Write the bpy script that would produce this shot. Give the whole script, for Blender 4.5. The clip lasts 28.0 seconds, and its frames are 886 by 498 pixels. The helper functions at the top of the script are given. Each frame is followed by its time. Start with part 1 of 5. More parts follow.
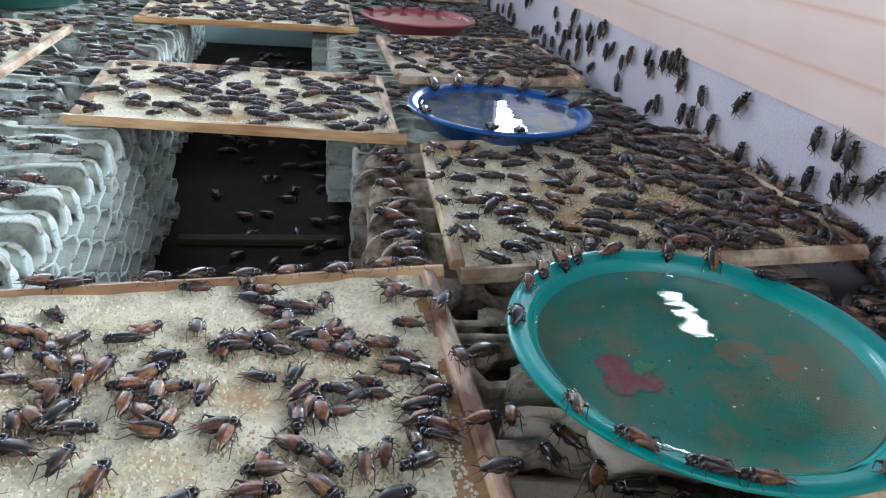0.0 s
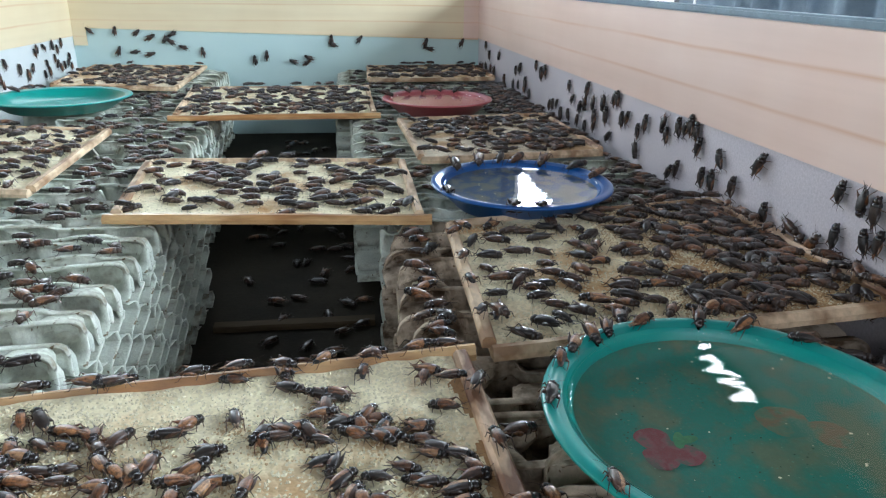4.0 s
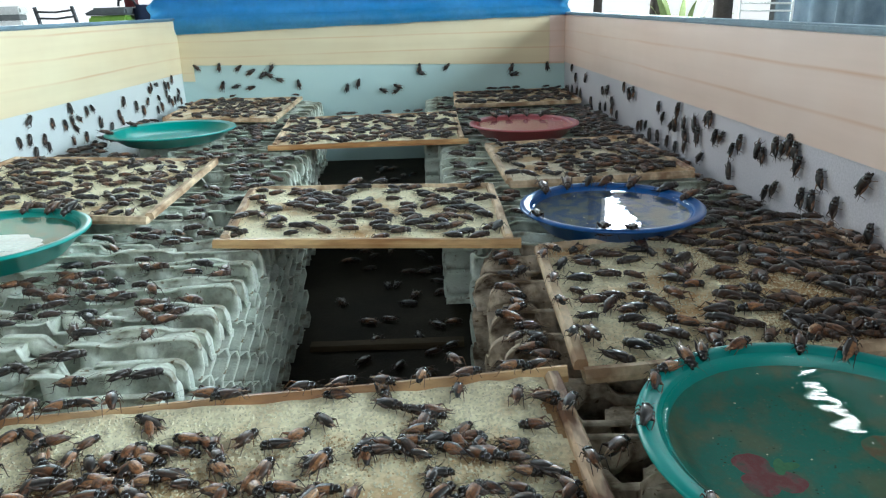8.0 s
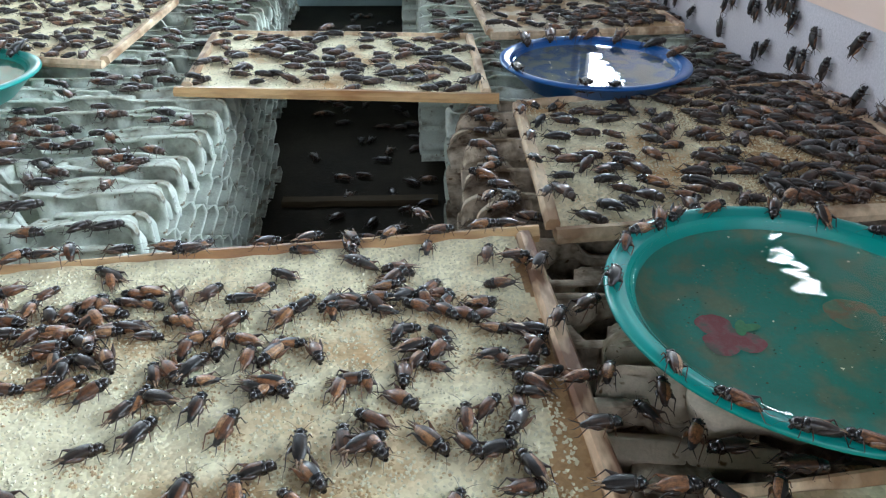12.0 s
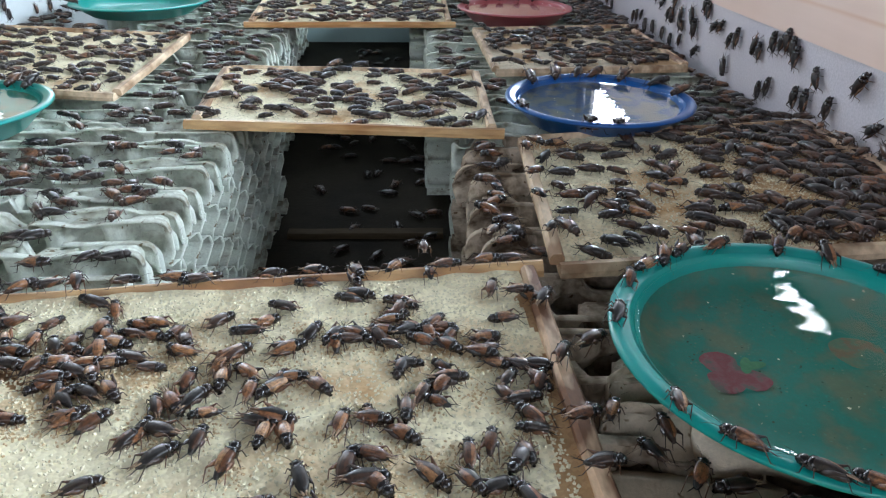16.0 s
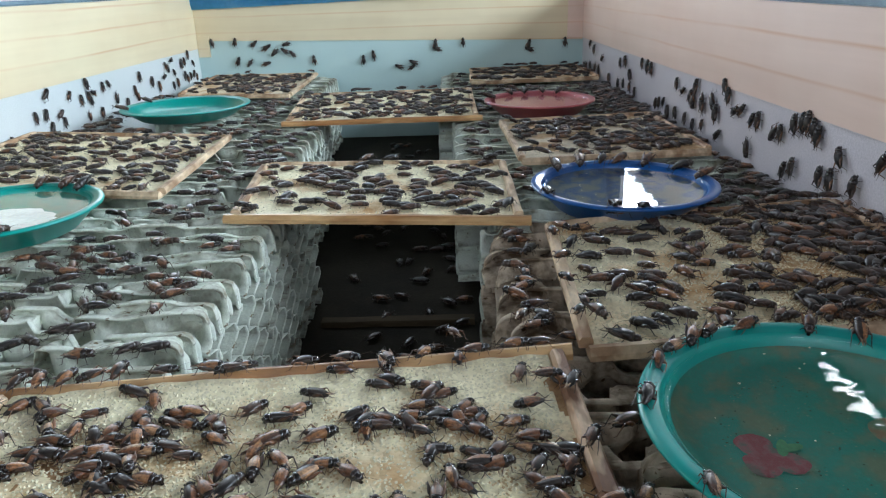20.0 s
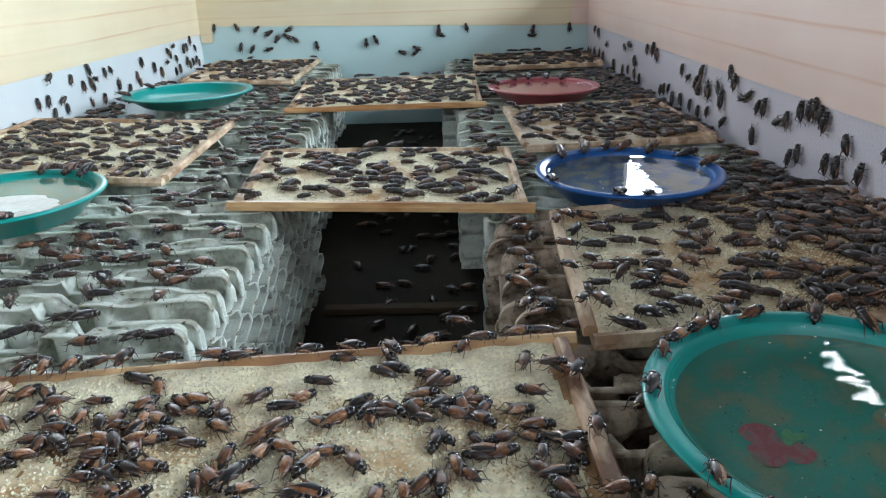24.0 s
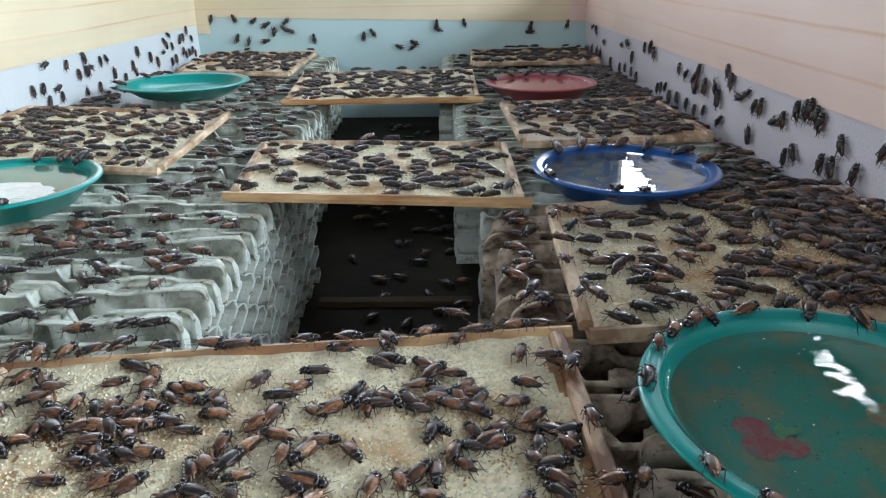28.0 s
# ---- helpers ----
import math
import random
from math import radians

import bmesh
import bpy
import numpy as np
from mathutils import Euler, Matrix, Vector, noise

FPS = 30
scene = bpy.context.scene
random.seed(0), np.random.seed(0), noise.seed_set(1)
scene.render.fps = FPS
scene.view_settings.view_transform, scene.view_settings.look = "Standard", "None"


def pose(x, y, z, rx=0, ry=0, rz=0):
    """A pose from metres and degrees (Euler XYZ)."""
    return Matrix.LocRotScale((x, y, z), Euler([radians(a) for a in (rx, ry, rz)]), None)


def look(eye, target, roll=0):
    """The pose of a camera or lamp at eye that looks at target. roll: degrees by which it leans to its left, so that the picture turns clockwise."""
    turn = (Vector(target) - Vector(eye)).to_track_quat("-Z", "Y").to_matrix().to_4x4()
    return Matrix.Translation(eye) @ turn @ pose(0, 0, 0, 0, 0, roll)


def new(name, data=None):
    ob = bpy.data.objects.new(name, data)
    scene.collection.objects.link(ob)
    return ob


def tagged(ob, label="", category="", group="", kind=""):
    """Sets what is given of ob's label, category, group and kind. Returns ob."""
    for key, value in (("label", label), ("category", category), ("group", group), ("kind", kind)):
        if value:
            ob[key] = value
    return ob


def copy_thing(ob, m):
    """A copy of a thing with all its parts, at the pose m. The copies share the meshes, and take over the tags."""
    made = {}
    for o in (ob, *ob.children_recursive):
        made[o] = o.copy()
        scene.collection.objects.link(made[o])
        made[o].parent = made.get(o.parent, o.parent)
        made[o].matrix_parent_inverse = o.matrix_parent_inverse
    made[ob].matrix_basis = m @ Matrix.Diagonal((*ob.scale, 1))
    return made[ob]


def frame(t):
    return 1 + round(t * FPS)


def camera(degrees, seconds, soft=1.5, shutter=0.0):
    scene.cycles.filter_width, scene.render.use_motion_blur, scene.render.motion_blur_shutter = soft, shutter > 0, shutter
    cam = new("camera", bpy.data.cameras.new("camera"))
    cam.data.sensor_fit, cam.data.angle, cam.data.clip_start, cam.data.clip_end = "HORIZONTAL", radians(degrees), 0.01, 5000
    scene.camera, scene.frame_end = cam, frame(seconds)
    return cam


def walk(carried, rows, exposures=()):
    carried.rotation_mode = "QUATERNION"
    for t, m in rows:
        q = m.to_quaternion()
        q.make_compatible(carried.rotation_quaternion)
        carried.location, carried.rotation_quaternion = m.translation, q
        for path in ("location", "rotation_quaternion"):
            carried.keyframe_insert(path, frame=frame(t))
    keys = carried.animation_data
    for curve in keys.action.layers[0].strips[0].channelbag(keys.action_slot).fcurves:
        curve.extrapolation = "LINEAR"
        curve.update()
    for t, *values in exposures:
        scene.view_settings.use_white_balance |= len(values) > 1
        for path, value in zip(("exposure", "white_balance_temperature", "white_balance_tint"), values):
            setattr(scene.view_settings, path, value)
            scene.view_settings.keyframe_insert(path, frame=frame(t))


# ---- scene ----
cam = camera(65.7, 28.0, 1.2)
# the camera opens up as it tilts down, and is a little cooler at the start
LIGHTNESS = [(0.0, 0.10, 5750, 15), (1.0, 0.03, 5900, 15), (3.0, 0.02, 6150, 14), (6.0, -0.09, 6150, 7), (7.0, -0.15, 6150, 6), (8.5, -0.25, 6200, 2), (9.2, 0.08, 6350, 9), (12.5, 0.05, 5950, 10), (15.8, 0.05, 6050, 14), (16.5, -0.29, 6100, 12), (21.0, -0.27, 6100, 11), (28.0, -0.25, 6150, 14)]
PATH = [
    (0, (0.179, 0.196, 0.539), (0.524, 1.946, -0.364), 5.3),
    (0.5, (0.176, 0.195, 0.541), (0.508, 1.965, -0.328), 4.5),
    (1, (0.176, 0.194, 0.542), (0.511, 1.989, -0.274), 4.1),
    (1.5, (0.178, 0.195, 0.544), (0.496, 1.999, -0.257), 2.5),
    (2, (0.177, 0.193, 0.545), (0.475, 2.008, -0.241), 1.8),
    (2.5, (0.178, 0.193, 0.546), (0.471, 2.021, -0.212), 1.5),
    (3, (0.179, 0.193, 0.547), (0.465, 2.028, -0.194), 1.2),
    (3.5, (0.177, 0.191, 0.548), (0.454, 2.033, -0.181), 1.1),
    (5.5, (0.178, 0.19, 0.55), (0.423, 2.046, -0.152), 0.4),
    (6, (0.176, 0.189, 0.549), (0.403, 2.05, -0.147), 0.4),
    (6.5, (0.174, 0.186, 0.551), (0.342, 2.044, -0.169), -0.6),
    (7, (0.176, 0.185, 0.552), (0.298, 2.062, -0.127), -1.2),
    (7.5, (0.172, 0.18, 0.553), (0.243, 2.071, -0.093), -1.6),
    (8, (0.17, 0.176, 0.555), (0.195, 2.065, -0.102), -1.7),
    (8.5, (0.17, 0.176, 0.553), (0.199, 2.055, -0.13), -1.6),
    (8.7, (0.17, 0.1792, 0.5506), (0.1995, 2.0073, -0.26), -1.5),
    (8.8, (0.17, 0.1808, 0.5494), (0.2153, 1.963, -0.3571), -1.21),
    (9, (0.17, 0.184, 0.547), (0.235, 1.925, -0.437), -0.6),
    (9.5, (0.174, 0.19, 0.543), (0.236, 1.86, -0.554), -0.2),
    (10, (0.176, 0.19, 0.543), (0.243, 1.869, -0.543), 0.0),
    (10.5, (0.178, 0.191, 0.54), (0.244, 1.882, -0.527), -0.0),
    (11, (0.176, 0.19, 0.545), (0.245, 1.891, -0.505), -0.1),
    (11.5, (0.176, 0.19, 0.543), (0.254, 1.905, -0.482), 0.5),
    (12, (0.175, 0.19, 0.547), (0.254, 1.903, -0.482), 0.3),
    (12.5, (0.173, 0.189, 0.545), (0.259, 1.912, -0.466), 0.7),
    (14.5, (0.176, 0.189, 0.543), (0.27, 1.929, -0.439), 1.3),
    (15, (0.174, 0.189, 0.546), (0.272, 1.928, -0.437), 1.2),
    (15.5, (0.177, 0.19, 0.545), (0.265, 1.938, -0.422), 0.9),
    (16, (0.175, 0.189, 0.548), (0.242, 1.95, -0.397), 0.7),
    (16.2, (0.1766, 0.1858, 0.55), (0.192, 1.9874, -0.3184), 0.0),
    (16.4, (0.1782, 0.1826, 0.552), (0.1726, 2.0324, -0.2084), -0.73),
    (16.5, (0.179, 0.181, 0.553), (0.176, 2.035, -0.197), -1.0),
    (17, (0.177, 0.178, 0.554), (0.163, 2.045, -0.163), -1.3),
    (17.5, (0.178, 0.18, 0.554), (0.15, 2.039, -0.181), -2.0),
    (18, (0.178, 0.181, 0.554), (0.155, 2.043, -0.176), -1.9),
    (18.5, (0.178, 0.18, 0.555), (0.153, 2.043, -0.17), -1.8),
    (19, (0.177, 0.179, 0.555), (0.153, 2.043, -0.17), -1.8),
    (19.5, (0.178, 0.179, 0.555), (0.15, 2.043, -0.17), -1.8),
    (20, (0.179, 0.179, 0.552), (0.151, 2.047, -0.163), -1.8),
    (20.5, (0.178, 0.18, 0.554), (0.151, 2.043, -0.172), -1.7),
    (21, (0.178, 0.179, 0.555), (0.152, 2.043, -0.171), -1.6),
    (21.5, (0.178, 0.179, 0.554), (0.153, 2.043, -0.172), -1.4),
    (23.5, (0.178, 0.179, 0.553), (0.142, 2.037, -0.187), -1.7),
    (24, (0.178, 0.181, 0.552), (0.141, 2.034, -0.198), -1.8),
    (24.5, (0.177, 0.178, 0.554), (0.14, 2.034, -0.191), -1.7),
    (25, (0.176, 0.18, 0.553), (0.145, 2.036, -0.191), -1.6),
    (25.5, (0.177, 0.179, 0.553), (0.144, 2.034, -0.195), -1.7),
    (26, (0.178, 0.18, 0.552), (0.143, 2.035, -0.195), -1.6),
    (26.5, (0.178, 0.179, 0.552), (0.143, 2.034, -0.196), -1.5),
    (27, (0.177, 0.178, 0.551), (0.154, 2.029, -0.207), -0.9),
    (27.5, (0.178, 0.18, 0.55), (0.154, 2.03, -0.211), -1.0),
    (28, (0.175, 0.179, 0.55), (0.157, 2.028, -0.211), -0.7),
]
walk(cam, [(t, look(eye, target, roll)) for t, eye, target, roll in PATH], LIGHTNESS)


# ---- world and light ----
world = bpy.data.worlds.new("world")
scene.world = world
world.use_nodes = True
wn, wl = world.node_tree.nodes, world.node_tree.links
sky = wn.new("ShaderNodeTexSky")
sky.sky_type, sky.sun_disc = "NISHITA", False
sky.sun_elevation, sky.sun_rotation = radians(48), radians(35)
wl.new(sky.outputs[0], wn["Background"].inputs[0])
wn["Background"].inputs[1].default_value = 0.07
sun_data = bpy.data.lights.new("sun", "SUN")
sun_data.energy, sun_data.angle, sun_data.color = 1.2, radians(12), (1.0, 0.95, 0.88)
sun = new("sun", sun_data)
sun.matrix_world = look((2, 3, 4), (0, 0.4, 0.4))


def window_light(name, eye, target, w, h, power, color):
    data = bpy.data.lights.new(name, "AREA")
    data.shape, data.size, data.size_y, data.energy, data.color = "RECTANGLE", w, h, power, color
    ob = new(name, data)
    ob.matrix_world = look(eye, target)
    return ob


# daylight in the building's openings: front left, front right (upper and lower), the open east side, a clear roof
# sheet; then added lamps: an overhead one to the north, the unseen west side, the unseen south side
window_light("window_light", (-2.6, 5.9, 1.20), (-2.6, 0, 1.1), 3.2, 2.4, 290, (0.82, 0.93, 1.0))
window_light("window_light", (1.88, 5.9, 1.65), (1.88, 0, 1.5), 0.42, 0.80, 120, (0.85, 0.94, 1.0))
window_light("window_light", (1.78, 5.9, 0.85), (1.78, 0, 0.85), 1.15, 0.6, 55, (0.95, 1.0, 0.97))
window_light("window_light", (2.82, 0.75, 1.50), (-0.3, 1.0, 0.40), 3.4, 0.90, 212, (0.80, 0.92, 1.0))
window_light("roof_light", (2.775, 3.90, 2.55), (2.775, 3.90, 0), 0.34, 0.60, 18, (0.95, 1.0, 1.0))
# added skylight, out of view, backlights the boards and trays
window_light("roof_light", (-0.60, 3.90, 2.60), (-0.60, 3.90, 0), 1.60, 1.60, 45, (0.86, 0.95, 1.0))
# unseen west opening, its lamp set to lift the right wall
window_light("window_light", (-4.4, 2.1, 1.35), (0.4, 2.3, 0.4), 2.0, 1.3, 70, (0.96, 0.93, 0.97))
# added fill behind the camera for faces turned towards it
window_light("window_light", (-0.2, -2.9, 1.85), (0, 0.6, 0.3), 3.2, 1.3, 56, (0.88, 0.93, 1.0))


# ---- materials ----
def nodes_of(name):
    m = bpy.data.materials.new(name)
    m.use_nodes = True
    nt = m.node_tree
    return m, nt, nt.nodes, nt.nodes["Principled BSDF"]


def ramp(nt, fac, stops):
    r = nt.nodes.new("ShaderNodeValToRGB")
    while len(r.color_ramp.elements) < len(stops):
        r.color_ramp.elements.new(0.5)
    for e, (p, c) in zip(r.color_ramp.elements, stops):
        e.position, e.color = p, (*c, 1)
    nt.links.new(fac, r.inputs[0])
    return r.outputs[0]


def noise_out(nt, scale, detail=4, rough=0.6, stretch=None, coord="Object"):
    tc = nt.nodes.new("ShaderNodeTexCoord")
    src = tc.outputs[coord]
    if stretch:
        mp = nt.nodes.new("ShaderNodeMapping")
        mp.inputs["Scale"].default_value = stretch
        nt.links.new(src, mp.inputs[0])
        src = mp.outputs[0]
    n = nt.nodes.new("ShaderNodeTexNoise")
    n.inputs["Scale"].default_value, n.inputs["Detail"].default_value, n.inputs["Roughness"].default_value = scale, detail, rough
    nt.links.new(src, n.inputs["Vector"])
    return n.outputs["Fac"]


def mixed(nt, fac, a, b, kind="MIX"):
    m = nt.nodes.new("ShaderNodeMix")
    m.data_type, m.blend_type = "RGBA", kind
    for sock, v in ((m.inputs["Factor"], fac), (m.inputs["A"], a), (m.inputs["B"], b)):
        if isinstance(v, (int, float)):
            sock.default_value = v
        elif isinstance(v, tuple):
            sock.default_value = (*v, 1)
        else:
            nt.links.new(v, sock)
    return m.outputs["Result"]


def bumped(nt, bsdf, height, strength, distance):
    b = nt.nodes.new("ShaderNodeBump")
    b.inputs["Strength"].default_value, b.inputs["Distance"].default_value = strength, distance
    nt.links.new(height, b.inputs["Height"])
    nt.links.new(b.outputs[0], bsdf.inputs["Normal"])


def plain(name, dark, light, rough=0.6, big=8, small=120, bump=0.3, dist=0.001, metal=0.0, stretch=None, vary=0.0, spread=0.2):
    """A surface with stains at a large and grain at a small scale."""
    m, nt, n, bsdf = nodes_of(name)
    coarse = noise_out(nt, big, 3, 0.6, stretch)
    fine = noise_out(nt, small, 5, 0.7, stretch)
    col = ramp(nt, coarse, [(0.5 - spread, dark), (0.5 + spread, light)])
    grain = ramp(nt, fine, [(0.25, (0.72, 0.72, 0.72)), (0.7, (1.08, 1.08, 1.08))])
    col = mixed(nt, 1.0, col, grain, "MULTIPLY")
    if vary:
        info = n.new("ShaderNodeObjectInfo")
        v = ramp(nt, info.outputs["Random"], [(0, (1 - vary,) * 3), (1, (1 + vary,) * 3)])
        col = mixed(nt, 1.0, col, v, "MULTIPLY")
    nt.links.new(col, bsdf.inputs["Base Color"])
    bsdf.inputs["Roughness"].default_value, bsdf.inputs["Metallic"].default_value = rough, metal
    if rough >= 0.8:
        bsdf.inputs["Specular IOR Level"].default_value = 0.15
    if bump:
        bumped(nt, bsdf, fine, bump, dist)
    return m


def lining_material(name="wood_print_lining", deep=(0.74, 0.61, 0.40), pale=(0.79, 0.68, 0.46)):
    """Cream vinyl wall lining with thin wavering orange grain lines along it."""
    m, nt, n, bsdf = nodes_of(name)
    geo = n.new("ShaderNodeNewGeometry")
    sep = n.new("ShaderNodeSeparateXYZ")
    nt.links.new(geo.outputs["Position"], sep.inputs[0])
    wob = noise_out(nt, 1.6, 3, 0.5)
    add = n.new("ShaderNodeMath")
    add.operation = "MULTIPLY_ADD"
    nt.links.new(wob, add.inputs[0])
    add.inputs[1].default_value = 0.016
    nt.links.new(sep.outputs["Z"], add.inputs[2])
    sc = n.new("ShaderNodeMath")
    sc.operation = "MULTIPLY"
    sc.inputs[1].default_value = 1 / 0.047
    nt.links.new(add.outputs[0], sc.inputs[0])
    fr = n.new("ShaderNodeMath")
    fr.operation = "FRACT"
    nt.links.new(sc.outputs[0], fr.inputs[0])
    base = ramp(nt, noise_out(nt, 5, 3), [(0.3, deep), (0.7, pale)])
    line = ramp(nt, fr.outputs[0], [(0.0, (0, 0, 0)), (0.42, (0, 0, 0)), (0.5, (1, 1, 1)), (0.56, (0, 0, 0)), (1.0, (0, 0, 0))])
    amount = mixed(nt, 1.0, line, ramp(nt, noise_out(nt, 3, 2), [(0.32, (0.08, 0.08, 0.08)), (0.66, (0.62, 0.62, 0.62))]), "MULTIPLY")
    col = mixed(nt, amount, base, (0.62, 0.30, 0.12))
    streak = ramp(nt, noise_out(nt, 30, 4, 0.6, (0.05, 0.05, 1)), [(0.3, (0.93, 0.92, 0.9)), (0.7, (1.03, 1.03, 1.03))])
    nt.links.new(mixed(nt, 1.0, col, streak, "MULTIPLY"), bsdf.inputs["Base Color"])
    bsdf.inputs["Roughness"].default_value = 0.32
    bumped(nt, bsdf, noise_out(nt, 4, 2), 0.25, 0.01)
    return m


def pulp_material(name, dark, light, grubby=0.0):
    """Moulded paper pulp: fibrous, matt, with grubby patches."""
    m, nt, n, bsdf = nodes_of(name)
    info = n.new("ShaderNodeObjectInfo")
    base = ramp(nt, info.outputs["Random"], [(0, dark), (0.6, light), (1, tuple(0.5 * (a + b) for a, b in zip(dark, light)))])
    stain = ramp(nt, noise_out(nt, 22, 4, 0.65), [(0.32 + grubby, (0.42 - 2.4 * grubby, 0.36 - 2.2 * grubby, 0.30 - 1.9 * grubby)), (0.46 + grubby, (0.92, 0.90, 0.87)), (0.75, (1.06, 1.06, 1.06))])
    drops = ramp(nt, noise_out(nt, 120, 2, 0.5), [(0.27, (0.30, 0.23, 0.16)), (0.33, (1, 1, 1))])
    stain = mixed(nt, 1.0, stain, drops, "MULTIPLY")
    fib = noise_out(nt, 420, 3, 0.7)
    grain = ramp(nt, fib, [(0.3, (0.86, 0.86, 0.86)), (0.7, (1.06, 1.06, 1.06))])
    nt.links.new(mixed(nt, 1.0, mixed(nt, 1.0, base, stain, "MULTIPLY"), grain, "MULTIPLY"), bsdf.inputs["Base Color"])
    bsdf.inputs["Roughness"].default_value = 0.92
    bsdf.inputs["Specular IOR Level"].default_value = 0.15
    bumped(nt, bsdf, fib, 0.5, 0.0012)
    return m


def feed_material(name, pale, tan, brown):
    """Ground cricket feed: small pale crumbs with damp, brown patches."""
    m, nt, n, bsdf = nodes_of(name)
    tc = n.new("ShaderNodeTexCoord")
    vor = n.new("ShaderNodeTexVoronoi")
    vor.inputs["Scale"].default_value = 400
    nt.links.new(tc.outputs["Object"], vor.inputs["Vector"])
    patch = ramp(nt, noise_out(nt, 9, 4, 0.6), [(0.30, brown), (0.39, tan), (0.445, pale), (0.53, pale), (0.59, tan), (0.69, brown)])
    crumb = ramp(nt, vor.outputs["Color"], [(0.1, (0.84, 0.82, 0.78)), (0.6, (1.02, 1.02, 1.0)), (0.95, (1.10, 1.10, 1.10))])
    nt.links.new(mixed(nt, 1.0, patch, crumb, "MULTIPLY"), bsdf.inputs["Base Color"])
    bsdf.inputs["Roughness"].default_value = 0.9
    inv = n.new("ShaderNodeMath")
    inv.operation = "SUBTRACT"
    inv.inputs[0].default_value = 1.0
    nt.links.new(vor.outputs["Distance"], inv.inputs[1])
    bumped(nt, bsdf, inv.outputs[0], 0.55, 0.0011)
    return m


def shell_material(name, stops, rough, island=False, edge=None):
    """Insect shell: glossy, its brown differing from one animal to the next."""
    m, nt, n, bsdf = nodes_of(name)
    if island:
        tone = n.new("ShaderNodeAttribute")
        tone.attribute_name = "tone"
        src = tone.outputs["Fac"]
    else:
        src = n.new("ShaderNodeObjectInfo").outputs["Random"]
    base = ramp(nt, src, stops)
    streak = noise_out(nt, 1900, 3, 0.65, (0.10, 1, 0.6))
    vein = ramp(nt, streak, [(0.36, (0.62, 0.58, 0.56)), (0.52, (1.0, 0.98, 0.96)), (0.68, (1.3, 1.27, 1.24))])
    blotch = ramp(nt, noise_out(nt, 330, 3, 0.6), [(0.36, (0.35, 0.33, 0.32)), (0.58, (1.15, 1.12, 1.1))])
    base = mixed(nt, 1.0, mixed(nt, 1.0, base, vein, "MULTIPLY"), blotch, "MULTIPLY")
    if edge:
        sep = n.new("ShaderNodeSeparateXYZ")
        nt.links.new(n.new("ShaderNodeTexCoord").outputs["Object"], sep.inputs[0])
        ab = n.new("ShaderNodeMath")
        ab.operation = "ABSOLUTE"
        nt.links.new(sep.outputs["Y"], ab.inputs[0])
        sc = n.new("ShaderNodeMath")
        sc.operation = "MULTIPLY"
        sc.inputs[1].default_value = 1 / 0.0053
        nt.links.new(ab.outputs[0], sc.inputs[0])
        base = mixed(nt, ramp(nt, sc.outputs[0], [(0.0, (0.25, 0.25, 0.25)), (0.18, (0, 0, 0)), (0.66, (0, 0, 0)), (0.84, (0.42, 0.42, 0.42)), (0.95, (0.0, 0.0, 0.0))]), base, edge)
    bumped(nt, bsdf, streak, 0.35, 0.0004)
    nt.links.new(base, bsdf.inputs["Base Color"])
    bsdf.inputs["Coat Weight"].default_value, bsdf.inputs["Coat Roughness"].default_value = 0.5, 0.27
    bsdf.inputs["Roughness"].default_value = rough
    bsdf.inputs["Specular IOR Level"].default_value = 0.45
    return m


def plate_material(name, color, worn):
    m, nt, n, bsdf = nodes_of(name)
    col = ramp(nt, noise_out(nt, 18, 5, 0.65), [(0.35, color), (0.6, color), (0.8, worn)])
    nt.links.new(col, bsdf.inputs["Base Color"])
    bsdf.inputs["Roughness"].default_value = 0.28
    bumped(nt, bsdf, noise_out(nt, 60, 3), 0.1, 0.001)
    return m


def murk_material(name, clean, silt, grime, scale=26):
    """A dish bottom seen through silt: patches and fine specks."""
    m, nt, n, bsdf = nodes_of(name)
    col = ramp(nt, noise_out(nt, scale, 5, 0.55), [(0.34, grime), (0.40, silt), (0.45, clean), (0.50, clean), (0.55, silt), (0.63, grime)])
    speck = ramp(nt, noise_out(nt, 330, 3, 0.8), [(0.3, (0.88, 0.88, 0.85)), (0.62, (1.0, 1.0, 1.0)), (0.76, (1.3, 1.28, 1.2))])
    nt.links.new(mixed(nt, 1.0, col, speck, "MULTIPLY"), bsdf.inputs["Base Color"])
    bsdf.inputs["Roughness"].default_value = 0.6
    return m


def water_material(name, tint, ripple):
    m, nt, n, bsdf = nodes_of(name)
    bsdf.inputs["Base Color"].default_value = (*tint, 1)
    bsdf.inputs["Roughness"].default_value = 0.02
    bsdf.inputs["IOR"].default_value = 1.24
    bsdf.inputs["Transmission Weight"].default_value = 1.0
    bumped(nt, bsdf, noise_out(nt, 26, 2, 0.4, (0.9, 4.2, 1.0)), ripple, 0.004)
    return m


LINING = lining_material()
# the cream lining again, the right side's pinkish light mixed into its colour
LINING_PEACH_LIT = lining_material("wood_print_lining_peach_lit", (0.77, 0.575, 0.485), (0.82, 0.645, 0.555))
SHEET = plain("white_plastic_sheet", (0.66, 0.70, 0.69), (0.73, 0.77, 0.76), 0.35, 4, 400, 0.05)
# the same white sheet, with each wall's lilac and aqua light in its colour
SHEET_LILAC_LIT = plain("white_plastic_sheet_lilac_lit", (0.60, 0.565, 0.600), (0.69, 0.655, 0.690), 0.35, 4, 400, 0.05)
SHEET_AQUA_LIT = plain("white_plastic_sheet_aqua_lit", (0.50, 0.67, 0.655), (0.57, 0.745, 0.725), 0.35, 4, 400, 0.05)
